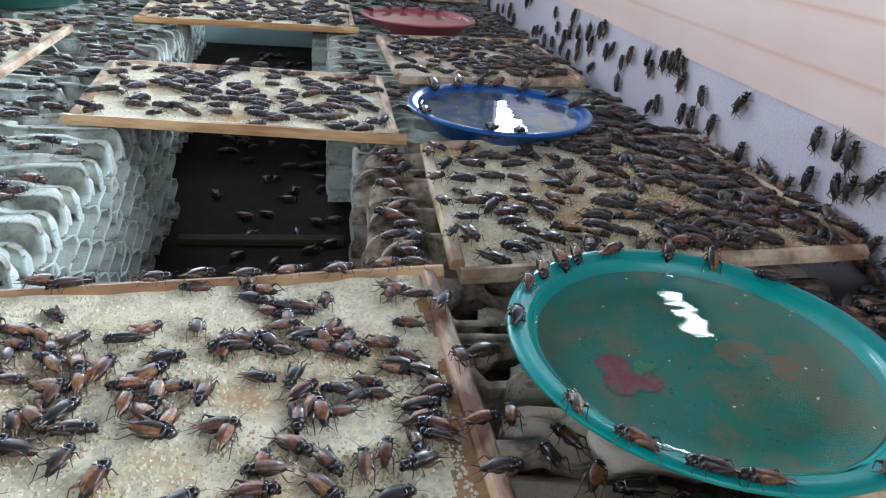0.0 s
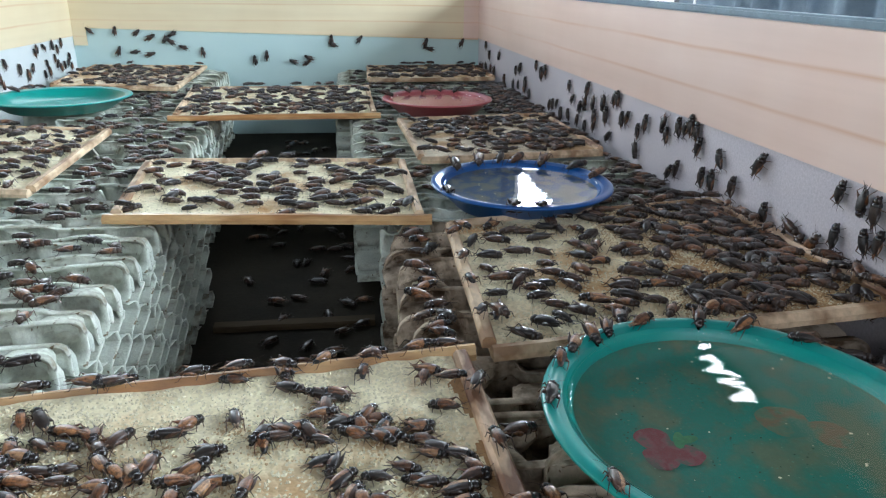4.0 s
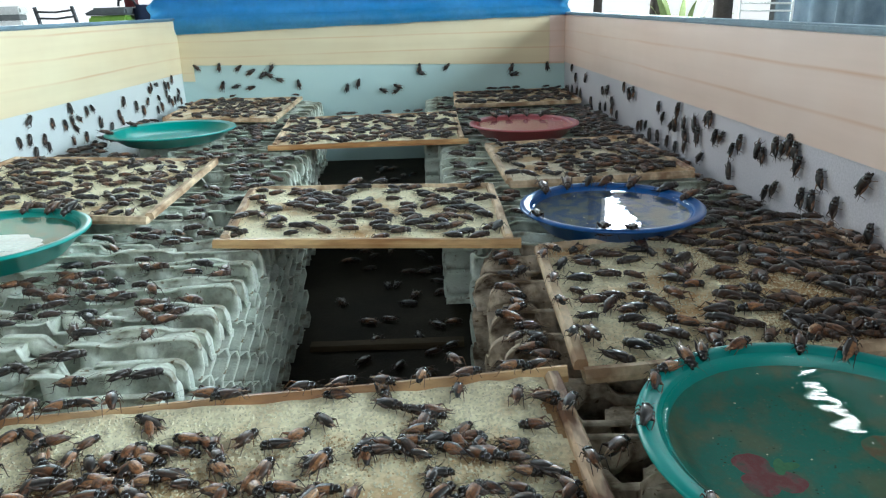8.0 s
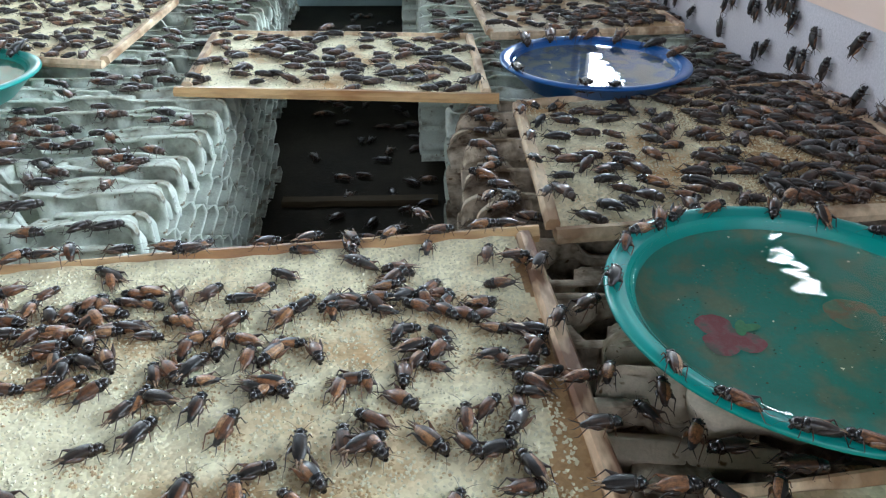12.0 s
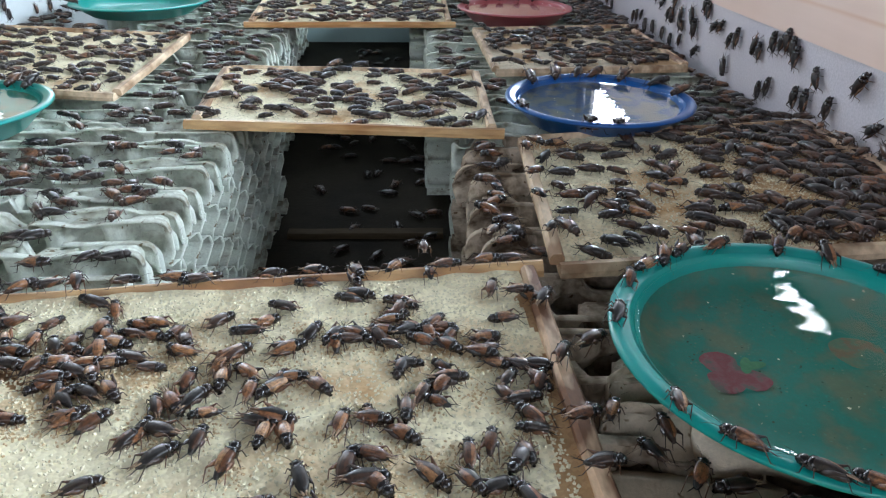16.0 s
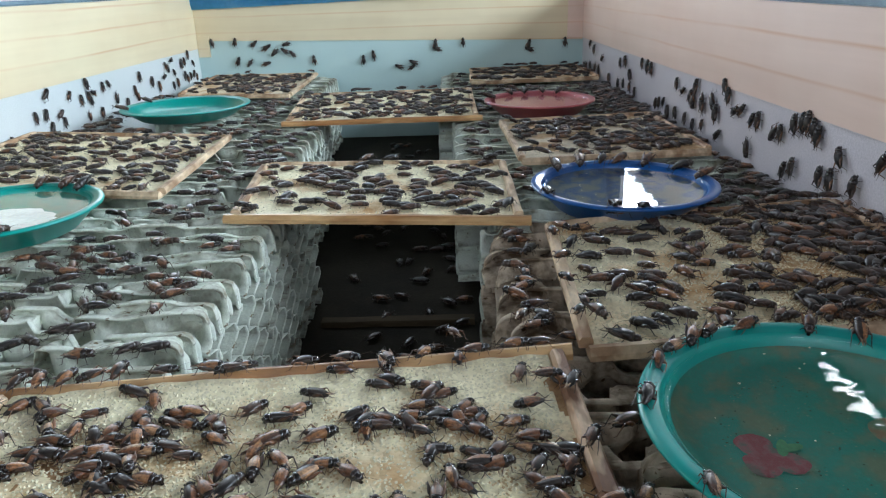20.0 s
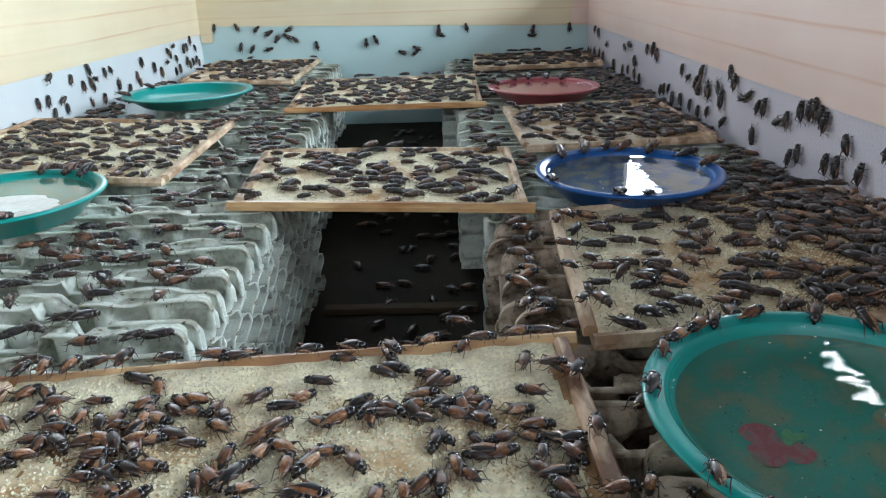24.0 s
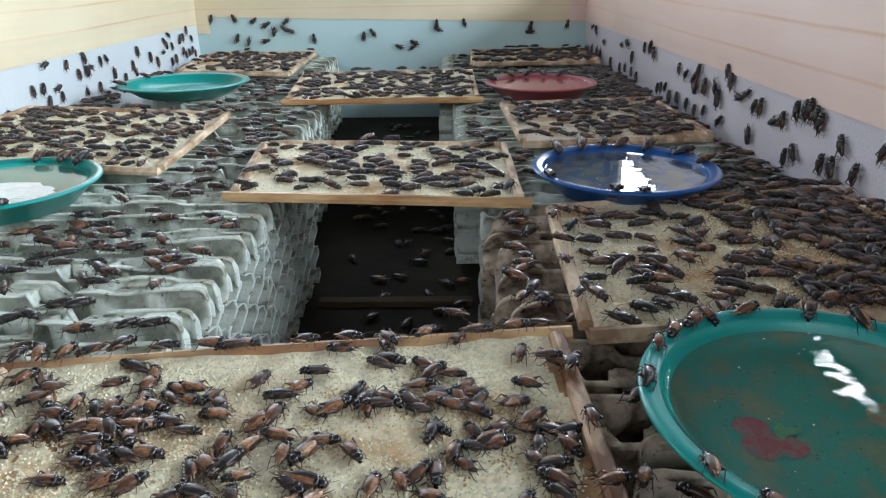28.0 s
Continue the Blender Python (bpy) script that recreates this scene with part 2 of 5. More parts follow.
RIM = plain("blue_grey_rim", (0.10, 0.17, 0.22), (0.16, 0.26, 0.32), 0.4, 12, 90)
# beyond the dirt, floor and batten are darkened to carry the pit's shade
FLOORBOARD = plain("dirty_shaded_floor_board", (0.014, 0.012, 0.008), (0.036, 0.030, 0.019), 0.85, 9, 160, 0.6, 0.002)
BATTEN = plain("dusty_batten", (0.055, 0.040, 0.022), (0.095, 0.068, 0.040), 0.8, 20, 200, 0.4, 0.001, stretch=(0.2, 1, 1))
PULP = pulp_material("grey_pulp", (0.62, 0.69, 0.615), (0.79, 0.84, 0.755))
PULP_TAN = pulp_material("tan_pulp", (0.58, 0.48, 0.37), (0.72, 0.61, 0.48))
PULP_GRUBBY = pulp_material("grubby_tan_pulp", (0.58, 0.48, 0.37), (0.72, 0.61, 0.48), 0.08)
FEED = feed_material("pale_feed", (0.86, 0.78, 0.55), (0.76, 0.63, 0.41), (0.48, 0.28, 0.12))
FEED_SOIL = feed_material("damp_brown_feed", (0.40, 0.24, 0.11), (0.33, 0.18, 0.075), (0.22, 0.11, 0.045))
FEED_DARK = feed_material("soiled_feed", (0.72, 0.62, 0.46), (0.54, 0.37, 0.20), (0.38, 0.23, 0.11))
CRUMB = plain("feed_crumb", (0.74, 0.67, 0.47), (0.84, 0.77, 0.57), 0.9, 700, 900, 0)
PLY = plain("thin_plywood", (0.42, 0.30, 0.18), (0.56, 0.43, 0.28), 0.75, 10, 140, 0.3)
BAMBOO = plain("bamboo_strip", (0.42, 0.20, 0.070), (0.78, 0.50, 0.23), 0.40, 30, 160, 0.35, 0.0008, stretch=(0.25, 1, 1), vary=0.18, spread=0.10)
STRIP = plain("pine_strip", (0.34, 0.20, 0.105), (0.80, 0.61, 0.40), 0.7, 30, 170, 0.45, 0.0008, stretch=(1, 0.4, 1), vary=0.15, spread=0.09)
STRIP_DARK = plain("stained_strip", (0.20, 0.09, 0.040), (0.72, 0.50, 0.32), 0.6, 38, 170, 0.45, 0.0008, stretch=(1.6, 0.5, 1), vary=0.1, spread=0.07)

BODY = shell_material("cricket_body", [(0, (0.008, 0.007, 0.006)), (0.5, (0.020, 0.012, 0.009)), (1, (0.075, 0.030, 0.012))], 0.40)
HEAD = shell_material("cricket_head", [(0, (0.008, 0.007, 0.007)), (1, (0.025, 0.014, 0.010))], 0.22)
WING = shell_material("cricket_wing", [(0, (0.013, 0.011, 0.010)), (0.3, (0.030, 0.018, 0.012)), (0.45, (0.090, 0.038, 0.018)), (0.7, (0.21, 0.085, 0.034)), (0.9, (0.36, 0.17, 0.070)), (1, (0.48, 0.30, 0.16))], 0.42, False, (0.022, 0.014, 0.010))
WING_DARK = shell_material("cricket_dark_wing", [(0, (0.009, 0.008, 0.008)), (0.6, (0.018, 0.013, 0.011)), (1, (0.050, 0.026, 0.015))], 0.5)
LEG = shell_material("cricket_leg", [(0, (0.016, 0.010, 0.008)), (0.5, (0.05, 0.022, 0.011)), (1, (0.20, 0.085, 0.030))], 0.4)
TAIL = shell_material("cricket_tail", [(0, (0.16, 0.09, 0.05)), (1, (0.42, 0.30, 0.19))], 0.45)
BODY_S = shell_material("crickets_body", [(0, (0.010, 0.008, 0.007)), (1, (0.05, 0.025, 0.014))], 0.36, True)
WING_S = shell_material("crickets_wing", [(0, (0.009, 0.008, 0.008)), (0.4, (0.022, 0.014, 0.011)), (0.7, (0.075, 0.034, 0.018)), (1, (0.24, 0.115, 0.055))], 0.42, True)
LEG_S = shell_material("crickets_leg", [(0, (0.014, 0.010, 0.008)), (1, (0.08, 0.038, 0.018))], 0.4, True)


# ---- mesh helpers ----
def finish(name, bm, material, smooth=True):
    me = bpy.data.meshes.new(name)
    bmesh.ops.recalc_face_normals(bm, faces=bm.faces[:])
    bm.to_mesh(me)
    bm.free()
    for m in material if isinstance(material, (list, tuple)) else [material]:
        me.materials.append(m)
    if smooth:
        me.polygons.foreach_set("use_smooth", [True] * len(me.polygons))
    return me


def part(name, bm, material, parent, label="", smooth=True):
    ob = new(name, finish(name, bm, material, smooth) if isinstance(bm, bmesh.types.BMesh) else bm)
    ob.parent = parent
    if label:
        ob["label"] = label
    return ob


def thing(name, bm, material, label, category, group="", kind="", smooth=True):
    ob = new(name, finish(name, bm, material, smooth) if bm else None)
    return tagged(ob, label, category, group, kind)


def block(bm, x0, x1, y0, y1, z0, z1, bevel=0.0, m=None):
    made = bmesh.ops.create_cube(bm, size=1)["verts"]
    for v in made:
        v.co = Vector(((x0 + x1) / 2 + v.co.x * (x1 - x0), (y0 + y1) / 2 + v.co.y * (y1 - y0), (z0 + z1) / 2 + v.co.z * (z1 - z0)))
    if bevel:
        edges = list({e for v in made for e in v.link_edges})
        made = list({v for f in bmesh.ops.bevel(bm, geom=edges, offset=bevel, segments=2, affect="EDGES")["faces"] for v in f.verts} | {v for v in made if v.is_valid})
    if m:
        bmesh.ops.transform(bm, matrix=m, verts=made)
    return bm


def beam(bm, a, b, width, height, bevel=0.002, wobble=0.0, steps=7, lift=0.0, rng=None):
    """A strip of wood from a to b, lying on the line between them, a little crooked."""
    a, b = Vector(a), Vector(b)
    d = (b - a)
    side = Vector((-d.y, d.x, 0)).normalized()
    rings = []
    rng = rng or random
    for i in range(steps):
        t = i / (steps - 1)
        c = a + d * t + side * rng.uniform(-wobble, wobble) + Vector((0, 0, lift))
        w, h = width * rng.uniform(0.94, 1.06) / 2, height * rng.uniform(0.93, 1.05)
        prof = ((-w, 0), (w, 0), (w, h - bevel * 1.4), (w - bevel, h), (-w + bevel, h), (-w, h - bevel * 1.4))
        rings.append([bm.verts.new(c + side * s + Vector((0, 0, z))) for s, z in prof])
    for r, q in zip(rings, rings[1:]):
        for i in range(6):
            bm.faces.new((r[i], r[(i + 1) % 6], q[(i + 1) % 6], q[i]))
    bm.faces.new(rings[0])
    bm.faces.new(rings[-1][::-1])
    return bm


def tube(bm, pts, radii, sides=6, flat=1.0, up=Vector((0, 0, 1)), mat=0):
    """A tapered tube along points; flat squeezes it along up."""
    pts = [Vector(p) for p in pts]
    rings = []
    for i, p in enumerate(pts):
        d = (pts[min(i + 1, len(pts) - 1)] - pts[max(i - 1, 0)]).normalized()
        s = d.cross(up)
        s = s.normalized() if s.length > 1e-4 else Vector((0, 1, 0))
        u = s.cross(d).normalized()
        r = radii[i]
        rings.append([bm.verts.new(p + s * r * math.cos(2 * math.pi * k / sides) + u * r * flat * math.sin(2 * math.pi * k / sides)) for k in range(sides)])
    made = []
    for r, q in zip(rings, rings[1:]):
        for k in range(sides):
            made.append(bm.faces.new((r[k], r[(k + 1) % sides], q[(k + 1) % sides], q[k])))
    made.append(bm.faces.new(rings[0][::-1]))
    made.append(bm.faces.new(rings[-1]))
    for f in made:
        f.material_index = mat
    return bm


def lathe(bm, profile, sides=64, wave=None):
    rings = []
    for r, z in profile:
        rings.append([bm.verts.new((r * math.cos(2 * math.pi * k / sides), r * math.sin(2 * math.pi * k / sides), z)) for k in range(sides)])
    for a, b in zip(rings, rings[1:]):
        for k in range(sides):
            bm.faces.new((a[k], a[(k + 1) % sides], b[(k + 1) % sides], b[k]))
    return rings


# ---- the breeding box ----
W, FAR, NEAR, FLOOR, TOP, BAND, RIMZ = 0.60, 2.40, -0.20, 0.10, 0.30, 0.392, 0.533


def box_wall(name, x0, x1, y0, y1, label, sheeting):
    bm = bmesh.new()
    block(bm, x0, x1, y0, y1, FLOOR - 0.02, RIMZ)
    return thing(name, bm, sheeting, label, "wall", kind="structure", smooth=False)


wall_l = box_wall("wall_left", -W - 0.014, -W, NEAR - 0.014, FAR + 0.014, "white plastic-faced side wall of the box, crickets climbing it", SHEET)
wall_r = box_wall("wall_right", W, W + 0.014, NEAR - 0.014, FAR + 0.014, "white plastic-faced side wall of the box, lilac light mixed into its colour, crickets climbing it", SHEET_LILAC_LIT)
wall_f = box_wall("wall_far", -W, W, FAR, FAR + 0.014, "white plastic-faced end wall of the box, aqua light mixed into its colour", SHEET_AQUA_LIT)
wall_n = box_wall("wall_near", -W, W, NEAR - 0.014, NEAR, "white plastic-faced end wall of the box", SHEET)
for wall, b in ((wall_l, (-W, -W + 0.0025, NEAR, FAR)), (wall_r, (W - 0.0025, W, NEAR, FAR)),
                (wall_f, (-W + 0.0025, W - 0.0025, FAR - 0.0025, FAR)), (wall_n, (-W + 0.0025, W - 0.0025, NEAR, NEAR + 0.0025))):
    bm = block(bmesh.new(), b[0], b[1], b[2], b[3], BAND, RIMZ - 0.001)
    if wall is wall_r:
        for v in bm.verts:
            if v.co.z < 0.45 and v.co.y < 1:
                v.co.z = 0.404
    if wall is wall_f:
        for v in bm.verts:
            if v.co.z < 0.45:
                v.co.z = 0.415 if v.co.x < 0 else 0.387
        block(bm, -W + 0.0026, -W + 0.040, FAR - 0.0055, FAR - 0.0027, 0.366, 0.43)
    part("lining", bm, LINING_PEACH_LIT if wall is wall_r else LINING, wall, ("peach-lit cream" if wall is wall_r else "cream") + " wood-print vinyl lining with thin orange lines", False)
part("lining_flap", block(bmesh.new(), W - 0.050, W - 0.0027, FAR - 0.0056, FAR - 0.0028, 0.389, RIMZ - 0.002), LINING_PEACH_LIT, wall_f, "peach lining folded round the corner", False)
for wall, b in ((wall_l, (-W - 0.017, -W + 0.006, NEAR - 0.017, FAR + 0.017)), (wall_r, (W - 0.006, W + 0.017, NEAR - 0.017, FAR + 0.017)),
                (wall_f, (-W + 0.006, W - 0.006, FAR - 0.006, FAR + 0.017)), (wall_n, (-W + 0.006, W - 0.006, NEAR - 0.017, NEAR + 0.006))):
    part("rim_cap", block(bmesh.new(), b[0], b[1], b[2], b[3], RIMZ, RIMZ + 0.008, 0.002), RIM, wall, "blue-grey rim strip", False)
for ob in (wall_l, *wall_l.children):
    for v in ob.data.vertices:
        if v.co.z > 0.5 and v.co.y > 1:
            v.co.z += 0.014
for ob in (wall_r, *wall_r.children):
    for v in ob.data.vertices:
        if v.co.z > 0.5 and v.co.y < 1:
            v.co.z -= 0.020
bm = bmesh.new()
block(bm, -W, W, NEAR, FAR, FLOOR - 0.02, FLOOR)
thing("box_floor", bm, FLOORBOARD, "soiled brown floor board of the box between the tray stacks, shade in its colour", "floor", kind="structure", smooth=False)
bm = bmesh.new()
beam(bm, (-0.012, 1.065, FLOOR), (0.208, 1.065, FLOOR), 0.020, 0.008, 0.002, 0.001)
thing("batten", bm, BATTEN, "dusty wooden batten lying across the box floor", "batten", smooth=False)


# the stand under the box
STAND = plain("painted_timber", (0.20, 0.19, 0.17), (0.32, 0.30, 0.27), 0.8, 10, 120, 0.3)
stand = thing("box_stand", None, None, "low timber stand that carries the box", "stand")
for x in (-W + 0.05, W - 0.05):
    for y in (NEAR + 0.1, 1.1, FAR - 0.1):
        part("leg", block(bmesh.new(), x - 0.04, x + 0.04, y - 0.04, y + 0.04, -0.35, 0.02, 0.004), STAND, stand, "", False)
for y in (NEAR + 0.1, 1.1, FAR - 0.1):
    part("bearer", block(bmesh.new(), -W, W, y - 0.025, y + 0.025, 0.02, FLOOR - 0.021, 0.004), STAND, stand, "", False)


# ---- egg trays standing on edge ----
def step(a, b, x):
    t = min(1.0, max(0.0, (x - a) / (b - a)))
    return t * t * (3 - 2 * t)


def sheet(verts, faces, front, back):
    """A closed skin between two grids of the same size."""
    k, rows, cols = len(verts), len(front), len(front[0])
    for grid in (front, back):
        for row in grid:
            verts += row
    L = rows * cols
    for j in range(rows - 1):
        for i in range(cols - 1):
            a, b, c, d = k + j * cols + i, k + j * cols + i + 1, k + (j + 1) * cols + i + 1, k + (j + 1) * cols + i
            faces.append((a, b, c, d))
            faces.append((L + d, L + c, L + b, L + a))
    for i in range(cols - 1):
        for j, flip in ((rows - 1, False), (0, True)):
            a, b = k + j * cols + i, k + j * cols + i + 1
            faces.append((b, a, L + a, L + b) if flip else (a, b, L + b, L + a))
    for j in range(rows - 1):
        for i in (0, cols - 1):
            a, d = k + j * cols + i, k + (j + 1) * cols + i
            faces.append((a, d, L + d, L + a) if i == 0 else (d, a, L + a, L + d))


def pulp_mesh(name, verts, faces, material):
    me = bpy.data.meshes.new(name)
    me.from_pydata(verts, [], faces)
    me.materials.append(material)
    me.polygons.foreach_set("use_smooth", [True] * len(me.polygons))
    bm = bmesh.new()
    bm.from_mesh(me)
    bmesh.ops.recalc_face_normals(bm, faces=bm.faces)
    bm.to_mesh(me)
    bm.free()
    return me


def flap_mesh(width, height, seed, material, corner, sg):
    """One tongue of the side skirt, turned back from the flange at the left (-1) or right (1) end."""
    x0 = 0.002 if sg < 0 else width - 0.002
    front, back, verts, faces = [], [], [], []
    length = 0.027 + 0.012 * noise.noise(Vector((seed * 1.7, sg, 2.3)))
    for j in range(9):
        rf, rb = [], []
        for i in range(8):
            u = i / 7
            drop = (length * (1 - 0.35 * abs(2 * u - 1) ** 3)) * j / 8
            top = corner * 0.75 + 0.003 * u
            bulge = 0.0026 * math.sin(math.pi * u) + 0.0012 * noise.noise(Vector((u * 3, drop * 40, seed)))
            x = x0 - sg * 0.004 * (u ** 2) + sg * bulge - sg * 0.003 * (1 - step(0, 0.008, drop))
            v = Vector((x, 0.001 + 0.019 * u, height - top - drop))
            rf.append(tuple(v))
            rb.append((v.x - sg * 0.0014, v.y, v.z - 0.0006))
        front.append(rf)
        back.append(rb)
    sheet(verts, faces, front, back)
    return pulp_mesh("side_flap", verts, faces, material)


def tray_mesh(name, width, height, cells, seed, material, corner=0.009, fine=True, skirt=0.024, wave=0.0150, ripple=0.036):
    """One moulded pulp tray, upright in the x-z plane, its cups bulging along y; origin at the bottom left."""
    phase = math.pi * (seed % 2)
    nx, nz = (cells * 12, 88) if fine else (cells * 8, 34)
    p = width / cells
    rim = [0, 0.0022, 0.0048, 0.009, 0.014]
    inner = [0.014 + (width - 0.028) * i / (nx - 8) for i in range(1, nx - 8)]
    xs = rim + inner + [width - r for r in reversed(rim)]
    zs = [(height - 0.0045) * j / (nz - 2) for j in range(nz - 1)] + [height - 0.0024, height - 0.0008, height]
    ripple = ripple if fine else 0.040
    off = noise.random_vector() * 3
    front, back = [], []
    for z in zs:
        rf, rb = [], []
        for x in xs:
            d, c = height - z, min(x, width - x)
            low = step(skirt, skirt + 0.012, d)
            m = step(0.0035, 0.0105, c) * step(0.0020, 0.0060, d)
            m *= 1 - low * (1 - step(0.030, 0.062, c))
            ux, uz = 0.5 - 0.5 * math.cos(2 * math.pi * x / p), 0.5 - 0.5 * math.cos(2 * math.pi * (d + 0.0110) / 0.047 + phase)
            cup = step(0.22, 0.31, ux * uz)
            peg = step(0.45, 0.70, (1 - ux) * (1 - uz))
            y = m * (0.0015 + 0.026 * cup - 0.008 * peg)
            # the lower edge of the side runs in waves, so that neighbours meet like honeycomb
            side = 1 - step(0.030, 0.062, c)
            s1 = math.sin(2 * math.pi * d / ripple + phase)
            y += side * low * wave * min(1, max(-1, 1.6 * s1))
            topw = 1 - min(1, d / 0.03)
            y += 0.0016 * noise.noise(Vector((x * 9, z * 9, seed)) + off) + 0.0010 * noise.noise(Vector((x * 45, z * 45, seed + 9)))
            nick = noise.noise(Vector((x * 22, seed * 5.3, 4)))
            dz = topw * 0.0045 * noise.noise(Vector((x * 7, seed * 3.1, 0)) + off)
            dz -= step(0.34, 0.42, nick) * 0.014 * topw
            dz += topw * 0.0045 * step(0.10, 0.40, noise.noise(Vector((x * 14, seed * 7.7, 1))))
            dx = (1 - step(0.004, 0.020, c)) * low * 0.0012 * math.cos(2 * math.pi * d / ripple + phase) * (1 if x < width / 2 else -1)
            if c < corner:
                dz -= topw * corner * (1 - math.sqrt(max(0, 1 - (1 - c / corner) ** 2)))
            # a thick rolled flange all round, thin walls within
            bead = 1 - step(0.0020, 0.0050, min(c, d * 1.3))
            lip = 1 - step(0.0010, 0.0042, d)
            rf.append((x + dx, y - 0.0007 * bead - 0.0016 * lip, z + dz))
            rb.append((x + dx, y + 0.0017 + 0.0006 * bead + 0.0018 * lip, z + dz - 0.0003))
        front.append(rf)
        back.append(rb)
    verts, faces = [], []
    sheet(verts, faces, front, back)
    return [pulp_mesh(name, verts, faces, material)] + [flap_mesh(width, height, seed, material, corner, sg) for sg in (-1, 1)]


rng = random.Random(11)
HT = TOP - FLOOR
wide = [tray_mesh("egg_tray", 0.288, HT, 6, s, PULP) for s in (1, 2, 3, 8)]
wide_far = [tray_mesh("egg_tray", 0.288, HT, 6, s, PULP, 0.009, False) for s in (1, 2, 3, 8)]
right_near = [tray_mesh("egg_tray", 0.381, HT, 7, s, PULP_GRUBBY, 0.020, True, 0.010, 0.019, 0.042) for s in (4, 5, 10, 13)]
right_far = [tray_mesh("egg_tray", 0.396, HT, 8, s, PULP, 0.009, False) for s in (6, 7)]


def left_edge(y):
    return -0.029 if y < 1.18 else (-0.070 if y < 1.62 else -0.160)


def right_edge(y):
    return 0.217 if y < 0.92 else 0.236 if y < 1.18 else (0.186 if y < 1.62 else 0.157)


def set_tray(mesh, x, y, dz, lean, turn, label):
    ob = new("egg_tray", mesh[0])
    for flap in mesh[1:]:
        new("side_flap", flap).parent = ob
    ob.matrix_world = pose(x, y, FLOOR, lean, 0, turn) @ Matrix.Diagonal((1, 1, 1 + dz / HT, 1))
    tagged(ob, label, "egg tray", "egg trays standing on edge")


odd = 0
y = -0.16
while y < FAR - 0.05:
    odd = 1 - odd
    e = left_edge(y)
    for col in (0, 1):
        x1 = e - col * 0.292
        if x1 - 0.288 > -W - 0.001:
            x0 = x1 - 0.288 + rng.uniform(-0.003, 0.001)
        else:
            x0 = -W + 0.002
            if x1 - x0 < 0.288:
                continue
        dz = rng.uniform(-0.004, 0.003) - (0.014 if rng.random() < 0.10 else 0)
        set_tray((wide if 0.45 < y < 1.2 and (col == 0 or y < 0.9) else wide_far)[2 * rng.randrange(2) + odd], x0, y + rng.uniform(-0.003, 0.003), dz, rng.uniform(-1.8, 1.8), rng.uniform(-0.6, 0.6),
                 "grey-white paper pulp egg tray standing on edge in a row")
    y += rng.choice((0.026, 0.028, 0.029, 0.032)) + rng.uniform(-0.001, 0.001)
y = -0.16
while y < FAR - 0.05:
    odd = 1 - odd
    e = right_edge(y)
    near = y < 0.92
    mesh = right_near[2 * rng.randrange(2) + odd][::2] if near else right_far[odd]
    set_tray(mesh, e + (rng.uniform(-0.012, 0.012) if near else rng.uniform(-0.002, 0.003)), y + rng.uniform(-0.003, 0.003), rng.uniform(-0.014 if near else -0.005, 0.003), rng.uniform(-5, 3) if near else rng.uniform(-3, 3), rng.uniform(-2.5, 2.5) if near else rng.uniform(-0.5, 0.5),
             "tan paper pulp egg tray standing on edge in a row" if near else "grey paper pulp egg tray standing on edge in a row")
    y += rng.uniform(0.036, 0.048) if near else rng.uniform(0.029, 0.036)
# a cleaner grey tray ends the near stack
set_tray(right_far[0], 0.210, 0.900, 0.002, -2, 0.8, "pale grey paper pulp egg tray at the end of the stack")


# torn scraps of pulp between the near board and the dish
scrap = tray_mesh("tray_scrap", 0.085, 0.070, 2, 9, PULP_TAN, 0.016)
for x, y, z, lean, turn in ((0.263, 0.416, 0.262, -52, -8), (0.288, 0.453, 0.250, -40, 14)):
    ob = new("tray_scrap", scrap[0])
    ob.matrix_world = pose(x, y, z, lean, 0, turn)
    tagged(ob, "torn scrap of tan paper pulp tray lying on the stack", "tray scrap", "torn tray scraps")
    for flap in scrap[1:]:
        new("side_flap", flap).parent = ob


# a flat torn piece of tray under the near dish
front, back, verts, faces = [], [], [], []
for j in range(15):
    rf, rb = [], []
    for i in range(19):
        u, v = i / 9 - 1, j / 7 - 1
        k = 1 + 0.22 * noise.noise(Vector((u * 2, v * 2, 8))) + 0.10 * noise.noise(Vector((u * 7, v * 7, 4)))
        h = 0.0030 * noise.noise(Vector((u * 4, v * 4, 3))) - 0.004 * step(0.75, 1.0, max(abs(u), abs(v)))
        rf.append((0.385 + 0.072 * u * k, 0.478 + 0.056 * v * k, TOP + 0.0103 + min(h, 0.0025)))
        rb.append((0.385 + 0.071 * u * k, 0.478 + 0.055 * v * k, TOP + 0.0010 + min(h, 0.001)))
    front.append(rf)
    back.append(rb)
sheet(verts, faces, front, back)
tagged(new("tray_scrap", pulp_mesh("tray_scrap", verts, faces, PULP_TAN)), "flat torn piece of tan pulp tray under the dish", "tray scrap", "torn tray scraps")


